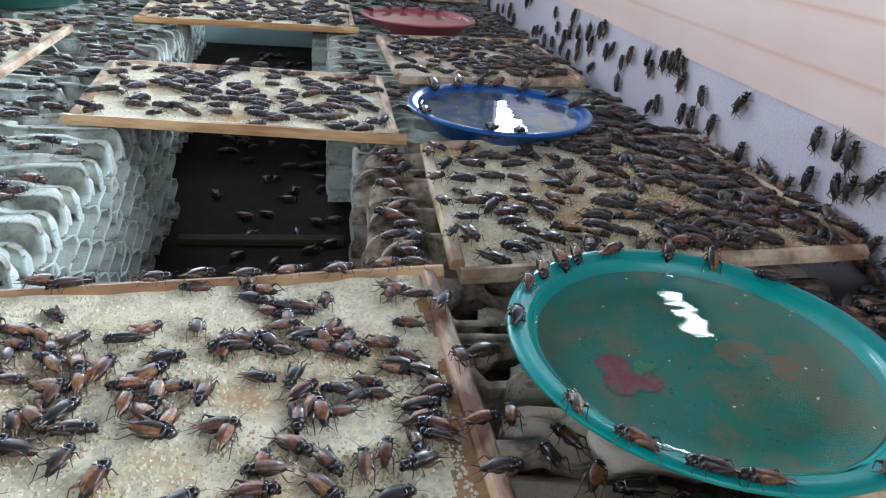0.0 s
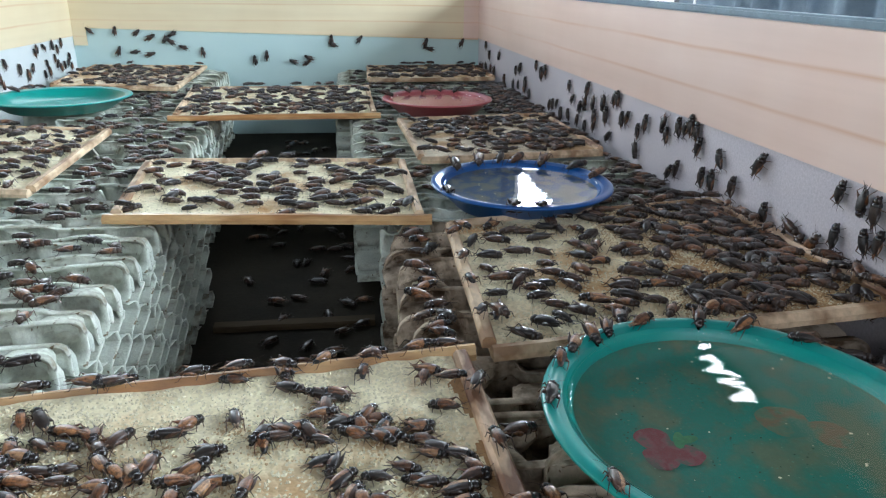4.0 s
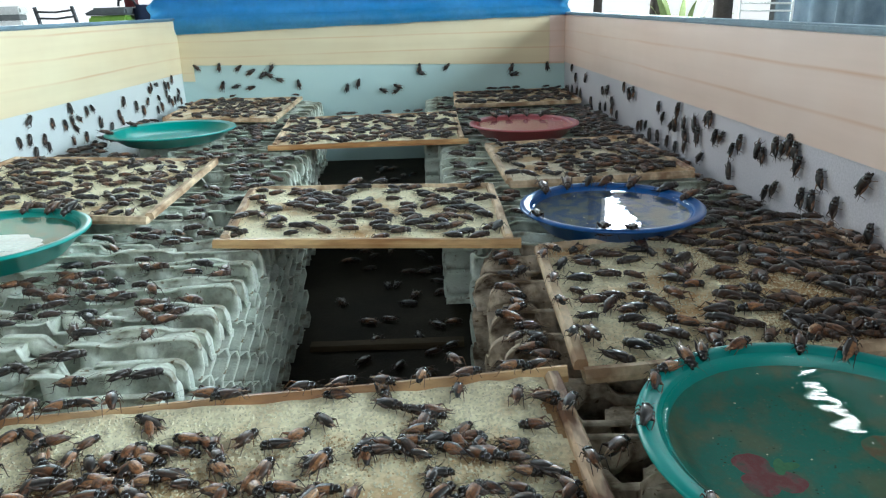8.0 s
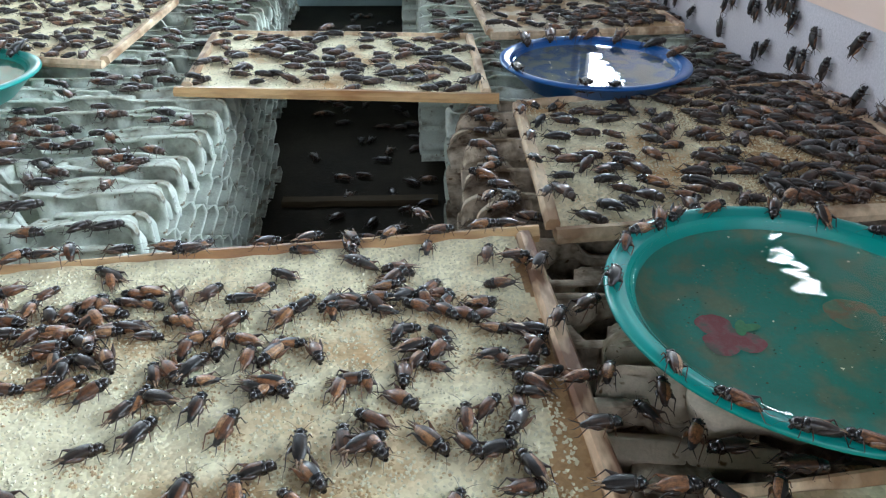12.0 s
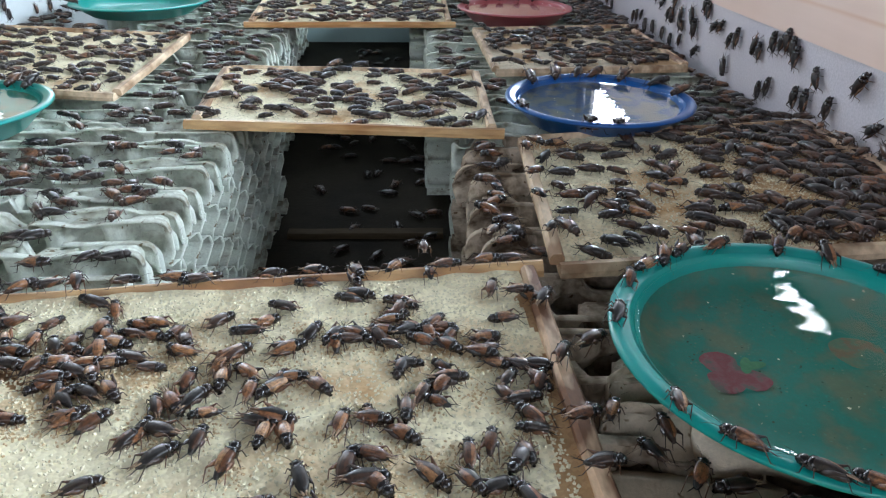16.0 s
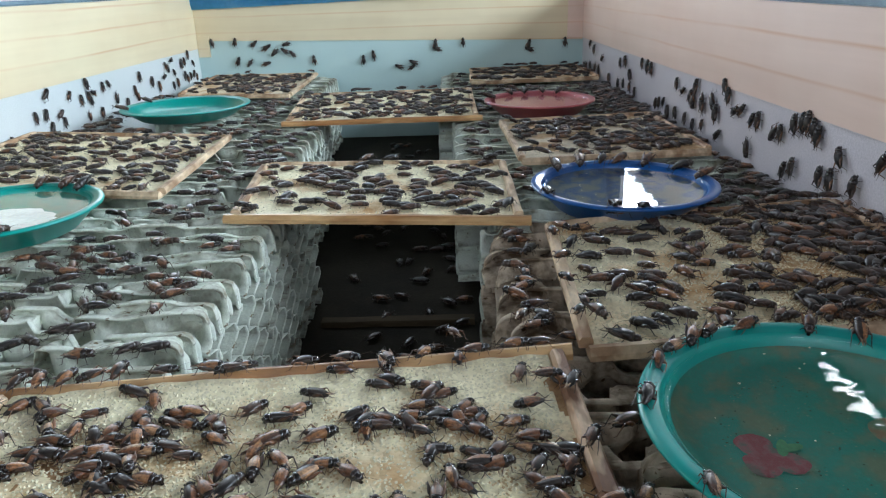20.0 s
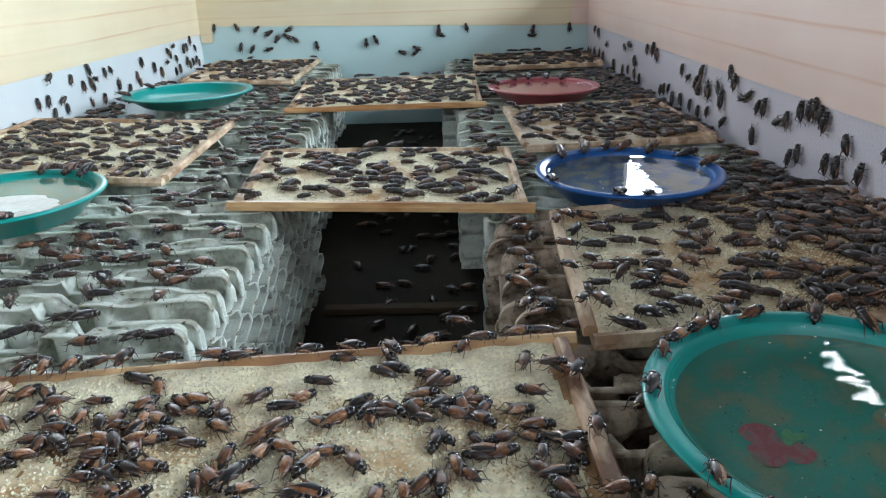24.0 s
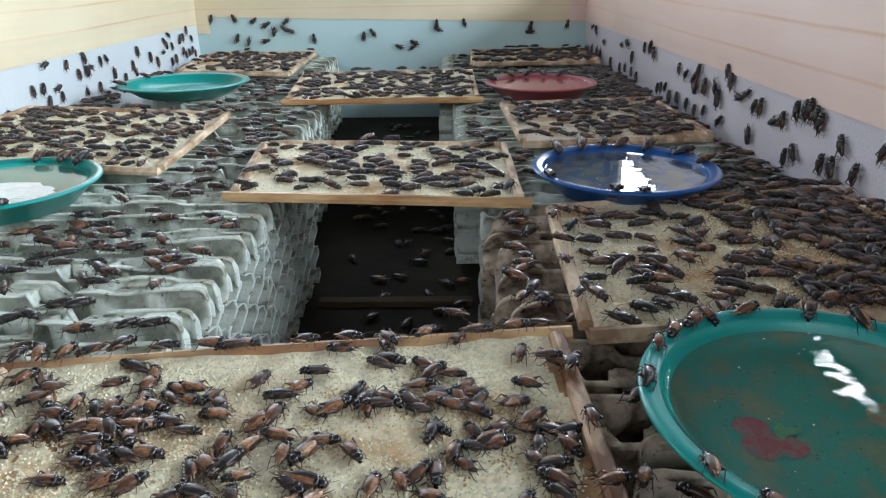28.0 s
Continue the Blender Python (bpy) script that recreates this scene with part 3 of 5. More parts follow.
# ---- feeding boards ----
class Board:
    """A thin tray of plywood with wooden edge strips and feed on it, given by its corners."""

    def __init__(self, fl, fr, br, bl, z=TOP + 0.006, lift=(0, 0, 0, 0), feed=None, label="", bamboo=True, stained=False, crumbs=0, seed=0, over=0.012, damp=None):
        self.q = [Vector((*c, z + h)) for c, h in zip((fl, fr, br, bl), lift)]
        rng = random.Random(seed)
        root = thing("feeding_board", None, None, label, "feeding board", "feeding boards with crickets")
        bm = bmesh.new()
        lo = [bm.verts.new(c) for c in self.q]
        hi = [bm.verts.new(c + Vector((0, 0, 0.004))) for c in self.q]
        bm.faces.new(lo[::-1])
        bm.faces.new(hi)
        for i in range(4):
            bm.faces.new((lo[i], lo[(i + 1) % 4], hi[(i + 1) % 4], hi[i]))
        part("base", bm, PLY, root, "thin plywood base", False)
        ins = 0.008
        fl3, fr3, br3, bl3 = [c + Vector((0, 0, 0.004)) for c in self.q]
        ux, uy = (fr3 - fl3).normalized(), (bl3 - fl3).normalized()
        far_over = over if bamboo == "back" else 0.0
        near_over = over if bamboo is True else 0.0
        st = STRIP_DARK if stained else STRIP
        part("front_strip", beam(bmesh.new(), fl3 - ux * near_over, fr3 + ux * near_over, 0.012, 0.0095, 0.0035, 0.0008, 9, -0.0035, rng), BAMBOO if bamboo is True else STRIP, root, "split bamboo strip" if bamboo is True else "", False)
        part("back_strip", beam(bmesh.new(), bl3 - ux * far_over, br3 + ux * far_over, 0.010, 0.0100, 0.004, 0.0008, 9, -0.0030, rng), BAMBOO if bamboo == "back" else STRIP, root, "split bamboo strip" if bamboo == "back" else "", False)
        part("side_strip", beam(bmesh.new(), fl3 + uy * ins, bl3 - uy * ins, 0.0105, 0.0085, 0.002, 0.0006, 6, 0, rng), STRIP, root, "", False)
        part("side_strip", beam(bmesh.new(), fr3 + uy * ins, br3 - uy * ins, 0.0105, 0.0085, 0.002, 0.0006, 6, 0, rng), st, root, "wood strip stained brown" if stained else "", False)
        bm = bmesh.new()
        nx, ny = (150, 110) if damp else (56, 46)
        grid = []
        self.seed = seed
        for j in range(ny + 1):
            grid.append([bm.verts.new(self.at(0.015 + 0.97 * i / nx, 0.015 + 0.97 * j / ny)) for i in range(nx + 1)])
        for j in range(ny):
            for i in range(nx):
                face = bm.faces.new((grid[j][i], grid[j][i + 1], grid[j + 1][i + 1], grid[j + 1][i]))
                if damp:
                    c = face.calc_center_median()
                    face.material_index = int(damp(i / nx, j / ny, noise.noise(c * 14) + 0.6 * noise.noise(c * 60)))
        self.feed = part("feed", bm, [feed or FEED, FEED_SOIL], root, "pale crumbly ground feed, damp and brown in patches" if damp else "pale crumbly ground feed")
        if crumbs:
            verts, faces = [], []
            for _ in range(crumbs):
                u, v = rng.uniform(0.03, 0.97), rng.uniform(0.03, 0.97)
                c = self.at(u, v)
                r = rng.uniform(0.0008, 0.0017)
                m = Euler([rng.uniform(0, 6) for _ in range(3)]).to_matrix()
                k = len(verts)
                for s in ((1, 0, 0), (-1, 0, 0), (0, 0.8, 0), (0, -0.8, 0), (0, 0, 0.7), (0, 0, -0.7)):
                    verts.append(c + m @ (Vector(s) * r))
                for f in ((0, 2, 4), (2, 1, 4), (1, 3, 4), (3, 0, 4), (2, 0, 5), (1, 2, 5), (3, 1, 5), (0, 3, 5)):
                    faces.append([k + i for i in f])
            me = bpy.data.meshes.new("loose_feed")
            me.from_pydata(verts, [], faces)
            me.materials.append(CRUMB)
            c = part("loose_feed", me, None, self.feed, "loose pale feed crumbs")
            c["kind"] = "stuff"
        self.root = root

    def flat(self, u, v):
        fl, fr, br, bl = self.q
        return (fl * (1 - u) + fr * u) * (1 - v) + (bl * (1 - u) + br * u) * v

    def at(self, u, v):
        """The feed's surface at u across and v along the board."""
        p = self.flat(u, v)
        h = 0.0065 + 0.0035 * noise.noise(Vector((p.x * 11, p.y * 11, self.seed))) + 0.0016 * noise.noise(Vector((p.x * 55, p.y * 55, self.seed + 5)))
        return p + Vector((0, 0, max(0.0048, h)))


boards = {
    "near": Board((-0.098, 0.334), (0.257, 0.359), (0.248, 0.601), (-0.113, 0.560), label="plywood feeding board covered in pale feed, one strip stained brown", bamboo="back", stained=True, crumbs=9000, seed=1, damp=lambda u, v, n: u + 0.035 * n > 0.945 + 0.05 * v or (v < 0.7 and 0.16 * n > 0.020 + u * 0.22)),
    "middle": Board((-0.070, 0.924), (0.254, 0.892), (0.252, 1.145), (-0.094, 1.172), label="feeding board bridging the gap between tray stacks, edged with bamboo", crumbs=1200, seed=2),
    "bridge": Board((-0.135, 1.512), (0.232, 1.520), (0.23, 1.90), (-0.17, 1.88), label="feeding board bridging the gap near the end wall, crowded with crickets", seed=3),
    "right": Board((0.272, 0.600), (0.594, 0.612), (0.594, 0.905), (0.281, 0.866), lift=(0, 0.013, 0.006, 0), label="feeding board edged with pine, feed soiled near the wall", bamboo=False, stained=True, crumbs=5000, seed=4, damp=lambda u, v, n: u + 0.16 * n > 0.64 + 0.12 * (v - 0.5)),
    "left": Board((-0.585, 1.076), (-0.197, 1.030), (-0.212, 1.392), (-0.585, 1.44), lift=(0.008, 0, 0, 0.006), label="pine-edged feeding board with pale feed beside the bright wall", bamboo=False, seed=5),
    "right_mid": Board((0.284, 1.155), (0.565, 1.185), (0.56, 1.50), (0.275, 1.46), label="plywood feeding board covered in brown soiled feed", bamboo=False, stained=True, seed=6, feed=FEED_DARK),
    "left_far": Board((-0.505, 1.940), (-0.212, 1.890), (-0.222, 2.33), (-0.53, 2.35), label="feeding board against the end wall, thick with crickets", bamboo=False, seed=7, feed=FEED_DARK),
    "right_far": Board((0.24, 2.03), (0.58, 2.06), (0.57, 2.36), (0.25, 2.33), label="feeding board in the shaded corner, thick with crickets", bamboo=False, stained=True, seed=8, feed=FEED_DARK),
    "front": Board((0.300, 0.10), (0.585, 0.13), (0.585, 0.402), (0.296, 0.377), label="pine-edged feeding board with pale feed by the green dish", bamboo=False, stained=True, crumbs=2500, seed=9),
}


# ---- drinking dishes ----
def dish(center, radius, color_mat, water_mat, label, z=TOP + 0.004, depth=0.030, level=0.80, floor=None):
    root = thing("water_dish", None, None, label, "dish", "plastic drinking dishes")
    root.location = (*center, z)
    R, H = radius, depth
    pieces = {}
    prof = [(0.0005, 0.0), (R * 0.68, 0.0), (R * 0.72, 0.002), (R * 0.925, H * 0.78), (R * 0.978, H * 0.845), (R * 0.997, H * 0.89), (R, H * 0.925), (R * 0.996, H * 0.965), (R * 0.980, H * 0.995), (R * 0.955, H),
            (R * 0.925, H * 0.975), (R * 0.900, H * 0.925), (R * 0.893, H * 0.925), (R * 0.888, H * 0.90), (R * 0.878, H * 0.84), (R * 0.800, H * 0.42), (R * 0.72, 0.0058), (R * 0.69, 0.0042), (R * 0.35, 0.0038), (0.0005, 0.0038)]
    bm = bmesh.new()
    lathe(bm, prof, 72)
    part("bowl", bm, color_mat, root)
    if floor:
        bm = bmesh.new()
        rr = lathe(bm, [(R * 0.715 * k / 5, 0.0050 + 0.0008 * (k == 5)) for k in range(1, 6)] + [(R * 0.790, H * 0.40), (R * 0.834, H * 0.64)], 48)
        bm.faces.new(rr[0])
        pieces["bottom"] = part("bottom", bm, floor, root, "murky sediment")
    if not water_mat:
        return root, pieces
    zw = H * level
    rw = R * (0.800 + 0.078 * (zw / H - 0.42) / 0.42) - 0.0002
    bm = bmesh.new()
    rings = lathe(bm, [(rw * k / 6, zw) for k in range(1, 6)] + [(rw - 0.0030, zw), (rw - 0.0013, zw + 0.0003), (rw - 0.0003, zw + 0.0011), (rw + 0.0001, zw + 0.0020)], 64)
    bm.faces.new(rings[0])
    w = pieces["water"] = part("water", bm, water_mat, root, "still water, slightly dirty")
    if w.data.polygons[0].normal.z < 0:
        w.data.flip_normals()
    w.visible_shadow = False
    return root, pieces


GREEN = plate_material("green_plastic", (0.006, 0.30, 0.265), (0.03, 0.24, 0.20))
TEAL = plate_material("teal_plastic", (0.006, 0.26, 0.22), (0.03, 0.24, 0.19))
MURK = murk_material("murky_bottom", (0.006, 0.165, 0.122), (0.045, 0.145, 0.098), (0.098, 0.138, 0.080), 24)
BLUE = plate_material("blue_plastic", (0.010, 0.095, 0.33), (0.03, 0.12, 0.30))
MURK_BLUE = murk_material("murky_blue_bottom", (0.012, 0.05, 0.15), (0.08, 0.10, 0.12), (0.12, 0.12, 0.11))
RED = plate_material("red_plastic", (0.42, 0.10, 0.11), (0.44, 0.18, 0.17))
WATER = water_material("water", (0.86, 0.95, 0.91), 0.042)
PALE_BOTTOM = plain("pale_dish_bottom", (0.62, 0.58, 0.57), (0.80, 0.80, 0.78), 0.4, 24, 160, 0.05)
PETAL = murk_material("faded_red_print", (0.20, 0.036, 0.046), (0.21, 0.068, 0.070), (0.10, 0.090, 0.070), 70)
PETAL_OLD = murk_material("faded_orange_print", (0.17, 0.115, 0.062), (0.11, 0.145, 0.085), (0.04, 0.150, 0.105), 45)
LEAFPRINT = plain("faded_green_print", (0.03, 0.16, 0.06), (0.06, 0.22, 0.09), 0.5, 60, 300, 0)

_, near_parts = dish((0.380, 0.472), 0.1065, GREEN, WATER, "green plastic dish of water with a faded flower print", floor=MURK, z=TOP + 0.0135)
_, blue_parts = dish((0.380, 0.955), 0.107, BLUE, WATER, "blue plastic dish full of water on the egg trays", floor=MURK_BLUE)
dish((0.363, 1.592), 0.112, RED, WATER, "red plastic dish of water on the egg trays")
_, left_parts = dish((-0.330, 0.915), 0.108, TEAL, WATER, "green plastic dish with a pale patch on its bottom full of water", floor=MURK)
dish((-0.380, 1.652), 0.133, TEAL, None, "dry green plastic dish near the end wall", z=TOP + 0.007, depth=0.026)


def flower_print(root, x, y, petals, material):
    """Rounded petals with wavering edges, printed flat on the dish bottom."""
    for k, (dx, dy, r) in enumerate(petals):
        bm = bmesh.new()
        vs = []
        for i in range(30):
            b = 2 * math.pi * i / 30
            w = r * (1 + 0.05 * math.sin(3 * b + k) + 0.09 * noise.noise(Vector((2 * math.cos(b), 2 * math.sin(b), k + x * 90))))
            vs.append(bm.verts.new((x + dx + math.cos(b) * w, y + dy + math.sin(b) * w, 0.0054 + 0.00008 * k)))
        bm.faces.new(vs)
        part("petal_print", bm, material, root, "faded printed petal", False)


def floating_bits(root, n, radius, z, seed):
    r = random.Random(seed)
    bm = bmesh.new()
    for _ in range(n):
        a, d, q = r.uniform(0, 6.28), radius * math.sqrt(r.random()), r.uniform(0.0003, 0.0011)
        c = Vector((d * math.cos(a), d * math.sin(a), z))
        bm.faces.new([bm.verts.new(c + Vector((q * math.cos(b) * r.uniform(0.6, 1.4), q * math.sin(b) * r.uniform(0.5, 1.2), 0.0003))) for b in (0, 1.3, 2.5, 3.8, 5.0)])
    part("floating_feed", bm, CRUMB, root, "specks of feed floating on the water", False)["kind"] = "stuff"


# a pale patch on the left dish's bottom, ragged at its edge
bm = bmesh.new()
rim = []
for i in range(90):
    a = 2 * math.pi * i / 90
    r = 0.062 * (1 + 0.16 * noise.noise(Vector((math.cos(a) * 2.2, math.sin(a) * 2.2, 5))) + 0.10 * noise.noise(Vector((math.cos(a) * 8, math.sin(a) * 8, 9))))
    rim.append(bm.verts.new((0.004 + r * math.cos(a), -0.017 + r * 0.80 * math.sin(a), 0.0062)))
bm.faces.new(rim)
part("pale_print", bm, PALE_BOTTOM, left_parts["bottom"], "ragged pinkish-white patch", False)


def silt(bottom, n, radius, seed, material, name, label):
    """Small crumbs lying on a dish bottom, thicker in rings and clumps."""
    r = random.Random(seed)
    bm = bmesh.new()
    while n:
        a, d = r.uniform(0, 6.28), radius * math.sqrt(r.random())
        c = Vector((d * math.cos(a), d * math.sin(a), 0.0050))
        if noise.noise(c * 55 + Vector((seed, 0, 0))) + 0.5 * math.sin(d * 240) < r.uniform(-0.5, 0.9):
            continue
        n -= 1
        q = r.uniform(0.0002, 0.0008)
        bm.faces.new([bm.verts.new(c + Vector((q * math.cos(b) * r.uniform(0.6, 1.5), q * math.sin(b) * r.uniform(0.5, 1.2), 0.0002))) for b in (0, 1.3, 2.5, 3.8, 5.0)])
    part(name, bm, material, bottom, label, False)["kind"] = "stuff"


SILT_DARK = plain("dark_silt", (0.030, 0.085, 0.060), (0.075, 0.095, 0.055), 0.9, 300, 900, 0)
SILT_PALE = plain("pale_silt", (0.08, 0.20, 0.15), (0.18, 0.25, 0.17), 0.9, 300, 900, 0)
silt(near_parts["bottom"], 160, 0.074, 5, SILT_DARK, "dark_silt", "dark specks of dirt on the dish bottom")
silt(near_parts["bottom"], 260, 0.074, 8, SILT_PALE, "pale_silt", "pale specks of old feed on the dish bottom")
floating_bits(near_parts["water"], 26, 0.084, 0.030 * 0.80, 3)
floating_bits(blue_parts["water"], 26, 0.085, 0.030 * 0.80, 4)
flower_print(near_parts["bottom"], -0.043, -0.006, ((-0.0050, 0.0082, 0.0094), (-0.0068, -0.0072, 0.0092), (0.0076, -0.0066, 0.0085), (-0.0010, 0.0, 0.0076)), PETAL)
flower_print(near_parts["bottom"], 0.040, 0.000, ((-0.0100, 0.0080, 0.0145), (0.0090, -0.0060, 0.0115)), PETAL_OLD)
bm = bmesh.new()
for a, cx in ((0.2, -0.031), (1.2, -0.035)):
    vs = [bm.verts.new((cx + 0.0072 * math.cos(b) * math.cos(a) - 0.0030 * math.sin(b) * math.sin(a), -0.001 + 0.0072 * math.cos(b) * math.sin(a) + 0.0030 * math.sin(b) * math.cos(a), 0.0059 + 0.00008 * (a > 1))) for b in [2 * math.pi * i / 14 for i in range(14)]]
    bm.faces.new(vs)
part("leaf_print", bm, LEAFPRINT, near_parts["bottom"], "faded printed leaves", False)


# ---- crickets ----
def cricket_parts(variant, fine):
    """Name, mesh bmesh, material slot of each part of a cricket 24 mm long that faces +x, standing on z = 0."""
    rng = random.Random(40 + variant)
    s = 8 if fine else 6
    out = []
    bm = bmesh.new()
    xs = [-0.0160, -0.0140, -0.010, -0.005, 0.000, 0.005, 0.0075]
    rs = [0.0008, 0.0023, 0.0035, 0.0040, 0.0041, 0.0041, 0.0036]
    tube(bm, [(x, 0, 0.0046 + 0.0005 * math.cos(x * 160)) for x in xs], rs, s, 0.92)
    for sg in (1, -1):
        tube(bm, [(-0.0145, sg * 0.0010, 0.0048), (-0.0205, sg * 0.0040, 0.0050), (-0.0245, sg * 0.0056, 0.0060)], [0.0006, 0.0004, 0.0001], 3)
    out.append(("body", bm, 0))
    # the saddle behind the head, broad and squared off
    bm = bmesh.new()
    rows = []
    for x, w, h in ((0.0040, 0.0036, 0.0080), (0.0044, 0.0044, 0.0096), (0.0052, 0.0048, 0.0103), (0.0070, 0.0050, 0.0105), (0.0086, 0.0047, 0.0100), (0.0096, 0.0040, 0.0090), (0.0100, 0.0030, 0.0074)):
        prof = ((-w, 0.0030), (-w * 1.06, 0.0066), (-w * 0.80, h - 0.0008), (0, h), (w * 0.80, h - 0.0008), (w * 1.06, 0.0066), (w, 0.0030))
        rows.append([bm.verts.new((x, yy, zz)) for yy, zz in prof])
    for a, b in zip(rows, rows[1:]):
        for k in range(6):
            bm.faces.new((a[k], a[k + 1], b[k + 1], b[k]))
    bm.faces.new(rows[0])
    bm.faces.new(rows[-1][::-1])
    out.append(("pronotum", bm, 1))
    bm = bmesh.new()
    tube(bm, [(0.0090, 0, 0.0058), (0.0108, 0, 0.0058), (0.0130, 0, 0.0052), (0.0146, 0, 0.0040), (0.0150, 0, 0.0022), (0.0143, 0, 0.0012)], [0.0036, 0.0044, 0.0043, 0.0034, 0.0022, 0.0010], s)
    if fine:
        for sg in (1, -1):
            tube(bm, [(0.0118, sg * 0.0036, 0.0072), (0.0128, sg * 0.0040, 0.0070), (0.0138, sg * 0.0036, 0.0064)], [0.0005, 0.0012, 0.0004], 5)
    out.append(("head", bm, 1))
    tip = (-0.0140, -0.0165, -0.0120)[variant]
    n = 9 if fine else 6
    for sg in (1, -1):
        bm = bmesh.new()
        rows = []
        over = 0.0004 if sg > 0 else 0.0
        for i in range(n):
            t = i / (n - 1)
            x = 0.0056 + (tip - 0.0056) * t + (0.0006 if sg > 0 else 0)
            half = (0.0045 + 0.0007 * math.sin(t * 2.8)) * (1 - 0.75 * t ** 5)
            zt = 0.0102 + 0.0006 * math.sin(t * 3) - 0.0030 * t * t + over
            low = 0.0046 + 0.0014 * t
            prof = ((0.0009 * (1 - t), zt), (half * 0.45, zt + 0.0001), (half * 0.86, zt - 0.0007), (half * 1.00, zt - 0.0016), (half * 1.05, 0.5 * (zt + low)), (half * 0.97, low))
            prof = ((-sg * prof[0][0], prof[0][1]),) + tuple((sg * a, b) for a, b in prof[1:])
            rows.append([bm.verts.new((x, yy + rng.uniform(-0.0001, 0.0001), zz + rng.uniform(-0.00012, 0.00012))) for yy, zz in prof])
        for a, b in zip(rows, rows[1:]):
            for k in range(5):
                bm.faces.new((a[k], a[k + 1], b[k + 1], b[k]))
        out.append(("wing_cover", bm, 2))
    if variant < 2:
        # folded hind wings, a pale tail past the covers
        bm = bmesh.new()
        end = (-0.0215, -0.0235)[variant]
        for sg in (1, -1):
            tube(bm, [(tip + 0.004, sg * 0.0014, 0.0074), (tip - 0.001, sg * 0.0012, 0.0070), (end, sg * 0.0008, 0.0060)], [0.0014, 0.0011, 0.0003], 4, 0.5)
        out.append(("hind_wing", bm, 4))
    for sg in (1, -1):
        bm = bmesh.new()
        sp = rng.uniform(0.85, 1.15)
        knee = Vector((-0.0120 + rng.uniform(-0.001, 0.001), sg * 0.0076 * sp, 0.0092))
        foot = Vector((-0.0185 + rng.uniform(-0.002, 0.002), sg * 0.0080 * sp, 0.0004))
        hip = Vector((0.0010, sg * 0.0042, 0.0040))
        tube(bm, [hip, hip.lerp(knee, 0.25), hip.lerp(knee, 0.5), hip.lerp(knee, 0.8), knee], [0.0013, 0.0022, 0.0020, 0.0010, 0.0006], 6 if fine else 4)
        tube(bm, [knee, knee.lerp(foot, 0.5), foot, foot + Vector((-0.0035, sg * 0.0006, 0.0001))], [0.0006, 0.0005, 0.0004, 0.0002], 3)
        out.append(("hind_leg", bm, 3))
    for hx, fx in ((0.0080, 0.0115), (0.0040, 0.0015)):
        for sg in (1, -1):
            bm = bmesh.new()
            fx2 = fx + rng.uniform(-0.002, 0.002)
            hip = Vector((hx, sg * 0.0028, 0.0036))
            knee = Vector(((hx + fx2) / 2 + 0.001, sg * 0.0066, 0.0058))
            foot = Vector((fx2, sg * (0.0086 + rng.uniform(-0.001, 0.001)), 0.0003))
            tube(bm, [hip, knee], [0.0009, 0.0006], 3)
            tube(bm, [knee, foot, foot + Vector((0.0012, sg * 0.0012, 0))], [0.0005, 0.0004, 0.0002], 3)
            out.append(("leg", bm, 3))
    for sg in (1, -1):
        bm = bmesh.new()
        a = rng.uniform(0.3, 0.8)
        pts = [Vector((0.0142, sg * 0.0012, 0.0056))]
        for k in range(1, 5):
            q = k / 4
            pts.append(Vector((0.0142 + 0.015 * q * math.cos(a), sg * (0.0012 + 0.015 * q * math.sin(a) + 0.003 * q * q), 0.0056 + 0.006 * q - 0.006 * q * q)))
        tube(bm, pts, [0.00026, 0.0002, 0.00016, 0.00012, 0.00006], 3)
        out.append(("antenna", bm, 3))
    for _, bm, _ in out:
        for v in bm.verts:
            v.co.x *= 0.95
    return out


CM = [BODY, HEAD, WING, LEG, TAIL]
protos = []
for v in range(3):
    root = tagged(new("cricket"), "dark brown live cricket with glossy folded wings", "cricket", "live crickets")
    head = None
    for name, bm, slot in cricket_parts(v, True):
        ob = part(name, bm, CM[slot], head if name == "antenna" else root)
        head = ob if name == "head" else head
    protos.append(root)
wall_protos = []
for v in range(3):
    root = tagged(new("cricket"), "dark cricket clinging to the smooth box wall", "cricket", "live crickets")
    for name, bm, slot in cricket_parts(v, False):
        if name == "antenna":
            bm.free()
        else:
            part(name, bm, (BODY, HEAD, WING_DARK, LEG, LEG)[slot], root)
    wall_protos.append(root)
flat_sets = []
for v in range(3):
    vs, fs, ms = [], [], []
    for name, bm, slot in cricket_parts(v, False):
        if name == "antenna" and v:
            bm.free()
            continue
        k = len(vs)
        bm.verts.index_update()
        vs += [tuple(q.co) for q in bm.verts]
        for f in bm.faces:
            fs.append([k + q.index for q in f.verts])
            ms.append({0: 0, 1: 0, 2: 1, 3: 2, 4: 2}[slot])
        bm.free()
    flat_sets.append((np.array(vs), fs, ms))

crickets = []       # single animals: object, pose
crowds = {}         # pose lists of the joined rest, by the surface they sit on


def upright(p, heading, normal=Vector((0, 0, 1)), size=1.0):
    """A pose at p, facing heading (degrees) round the normal."""
    z = normal.normalized()
    x = Vector((math.cos(radians(heading)), math.sin(radians(heading)), 0))
    x = (x - z * x.dot(z)).normalized()
    y = z.cross(x)
    m = Matrix((x, y, z)).transposed().to_4x4()
    return Matrix.Translation(p) @ m @ Matrix.Scale(size, 4)


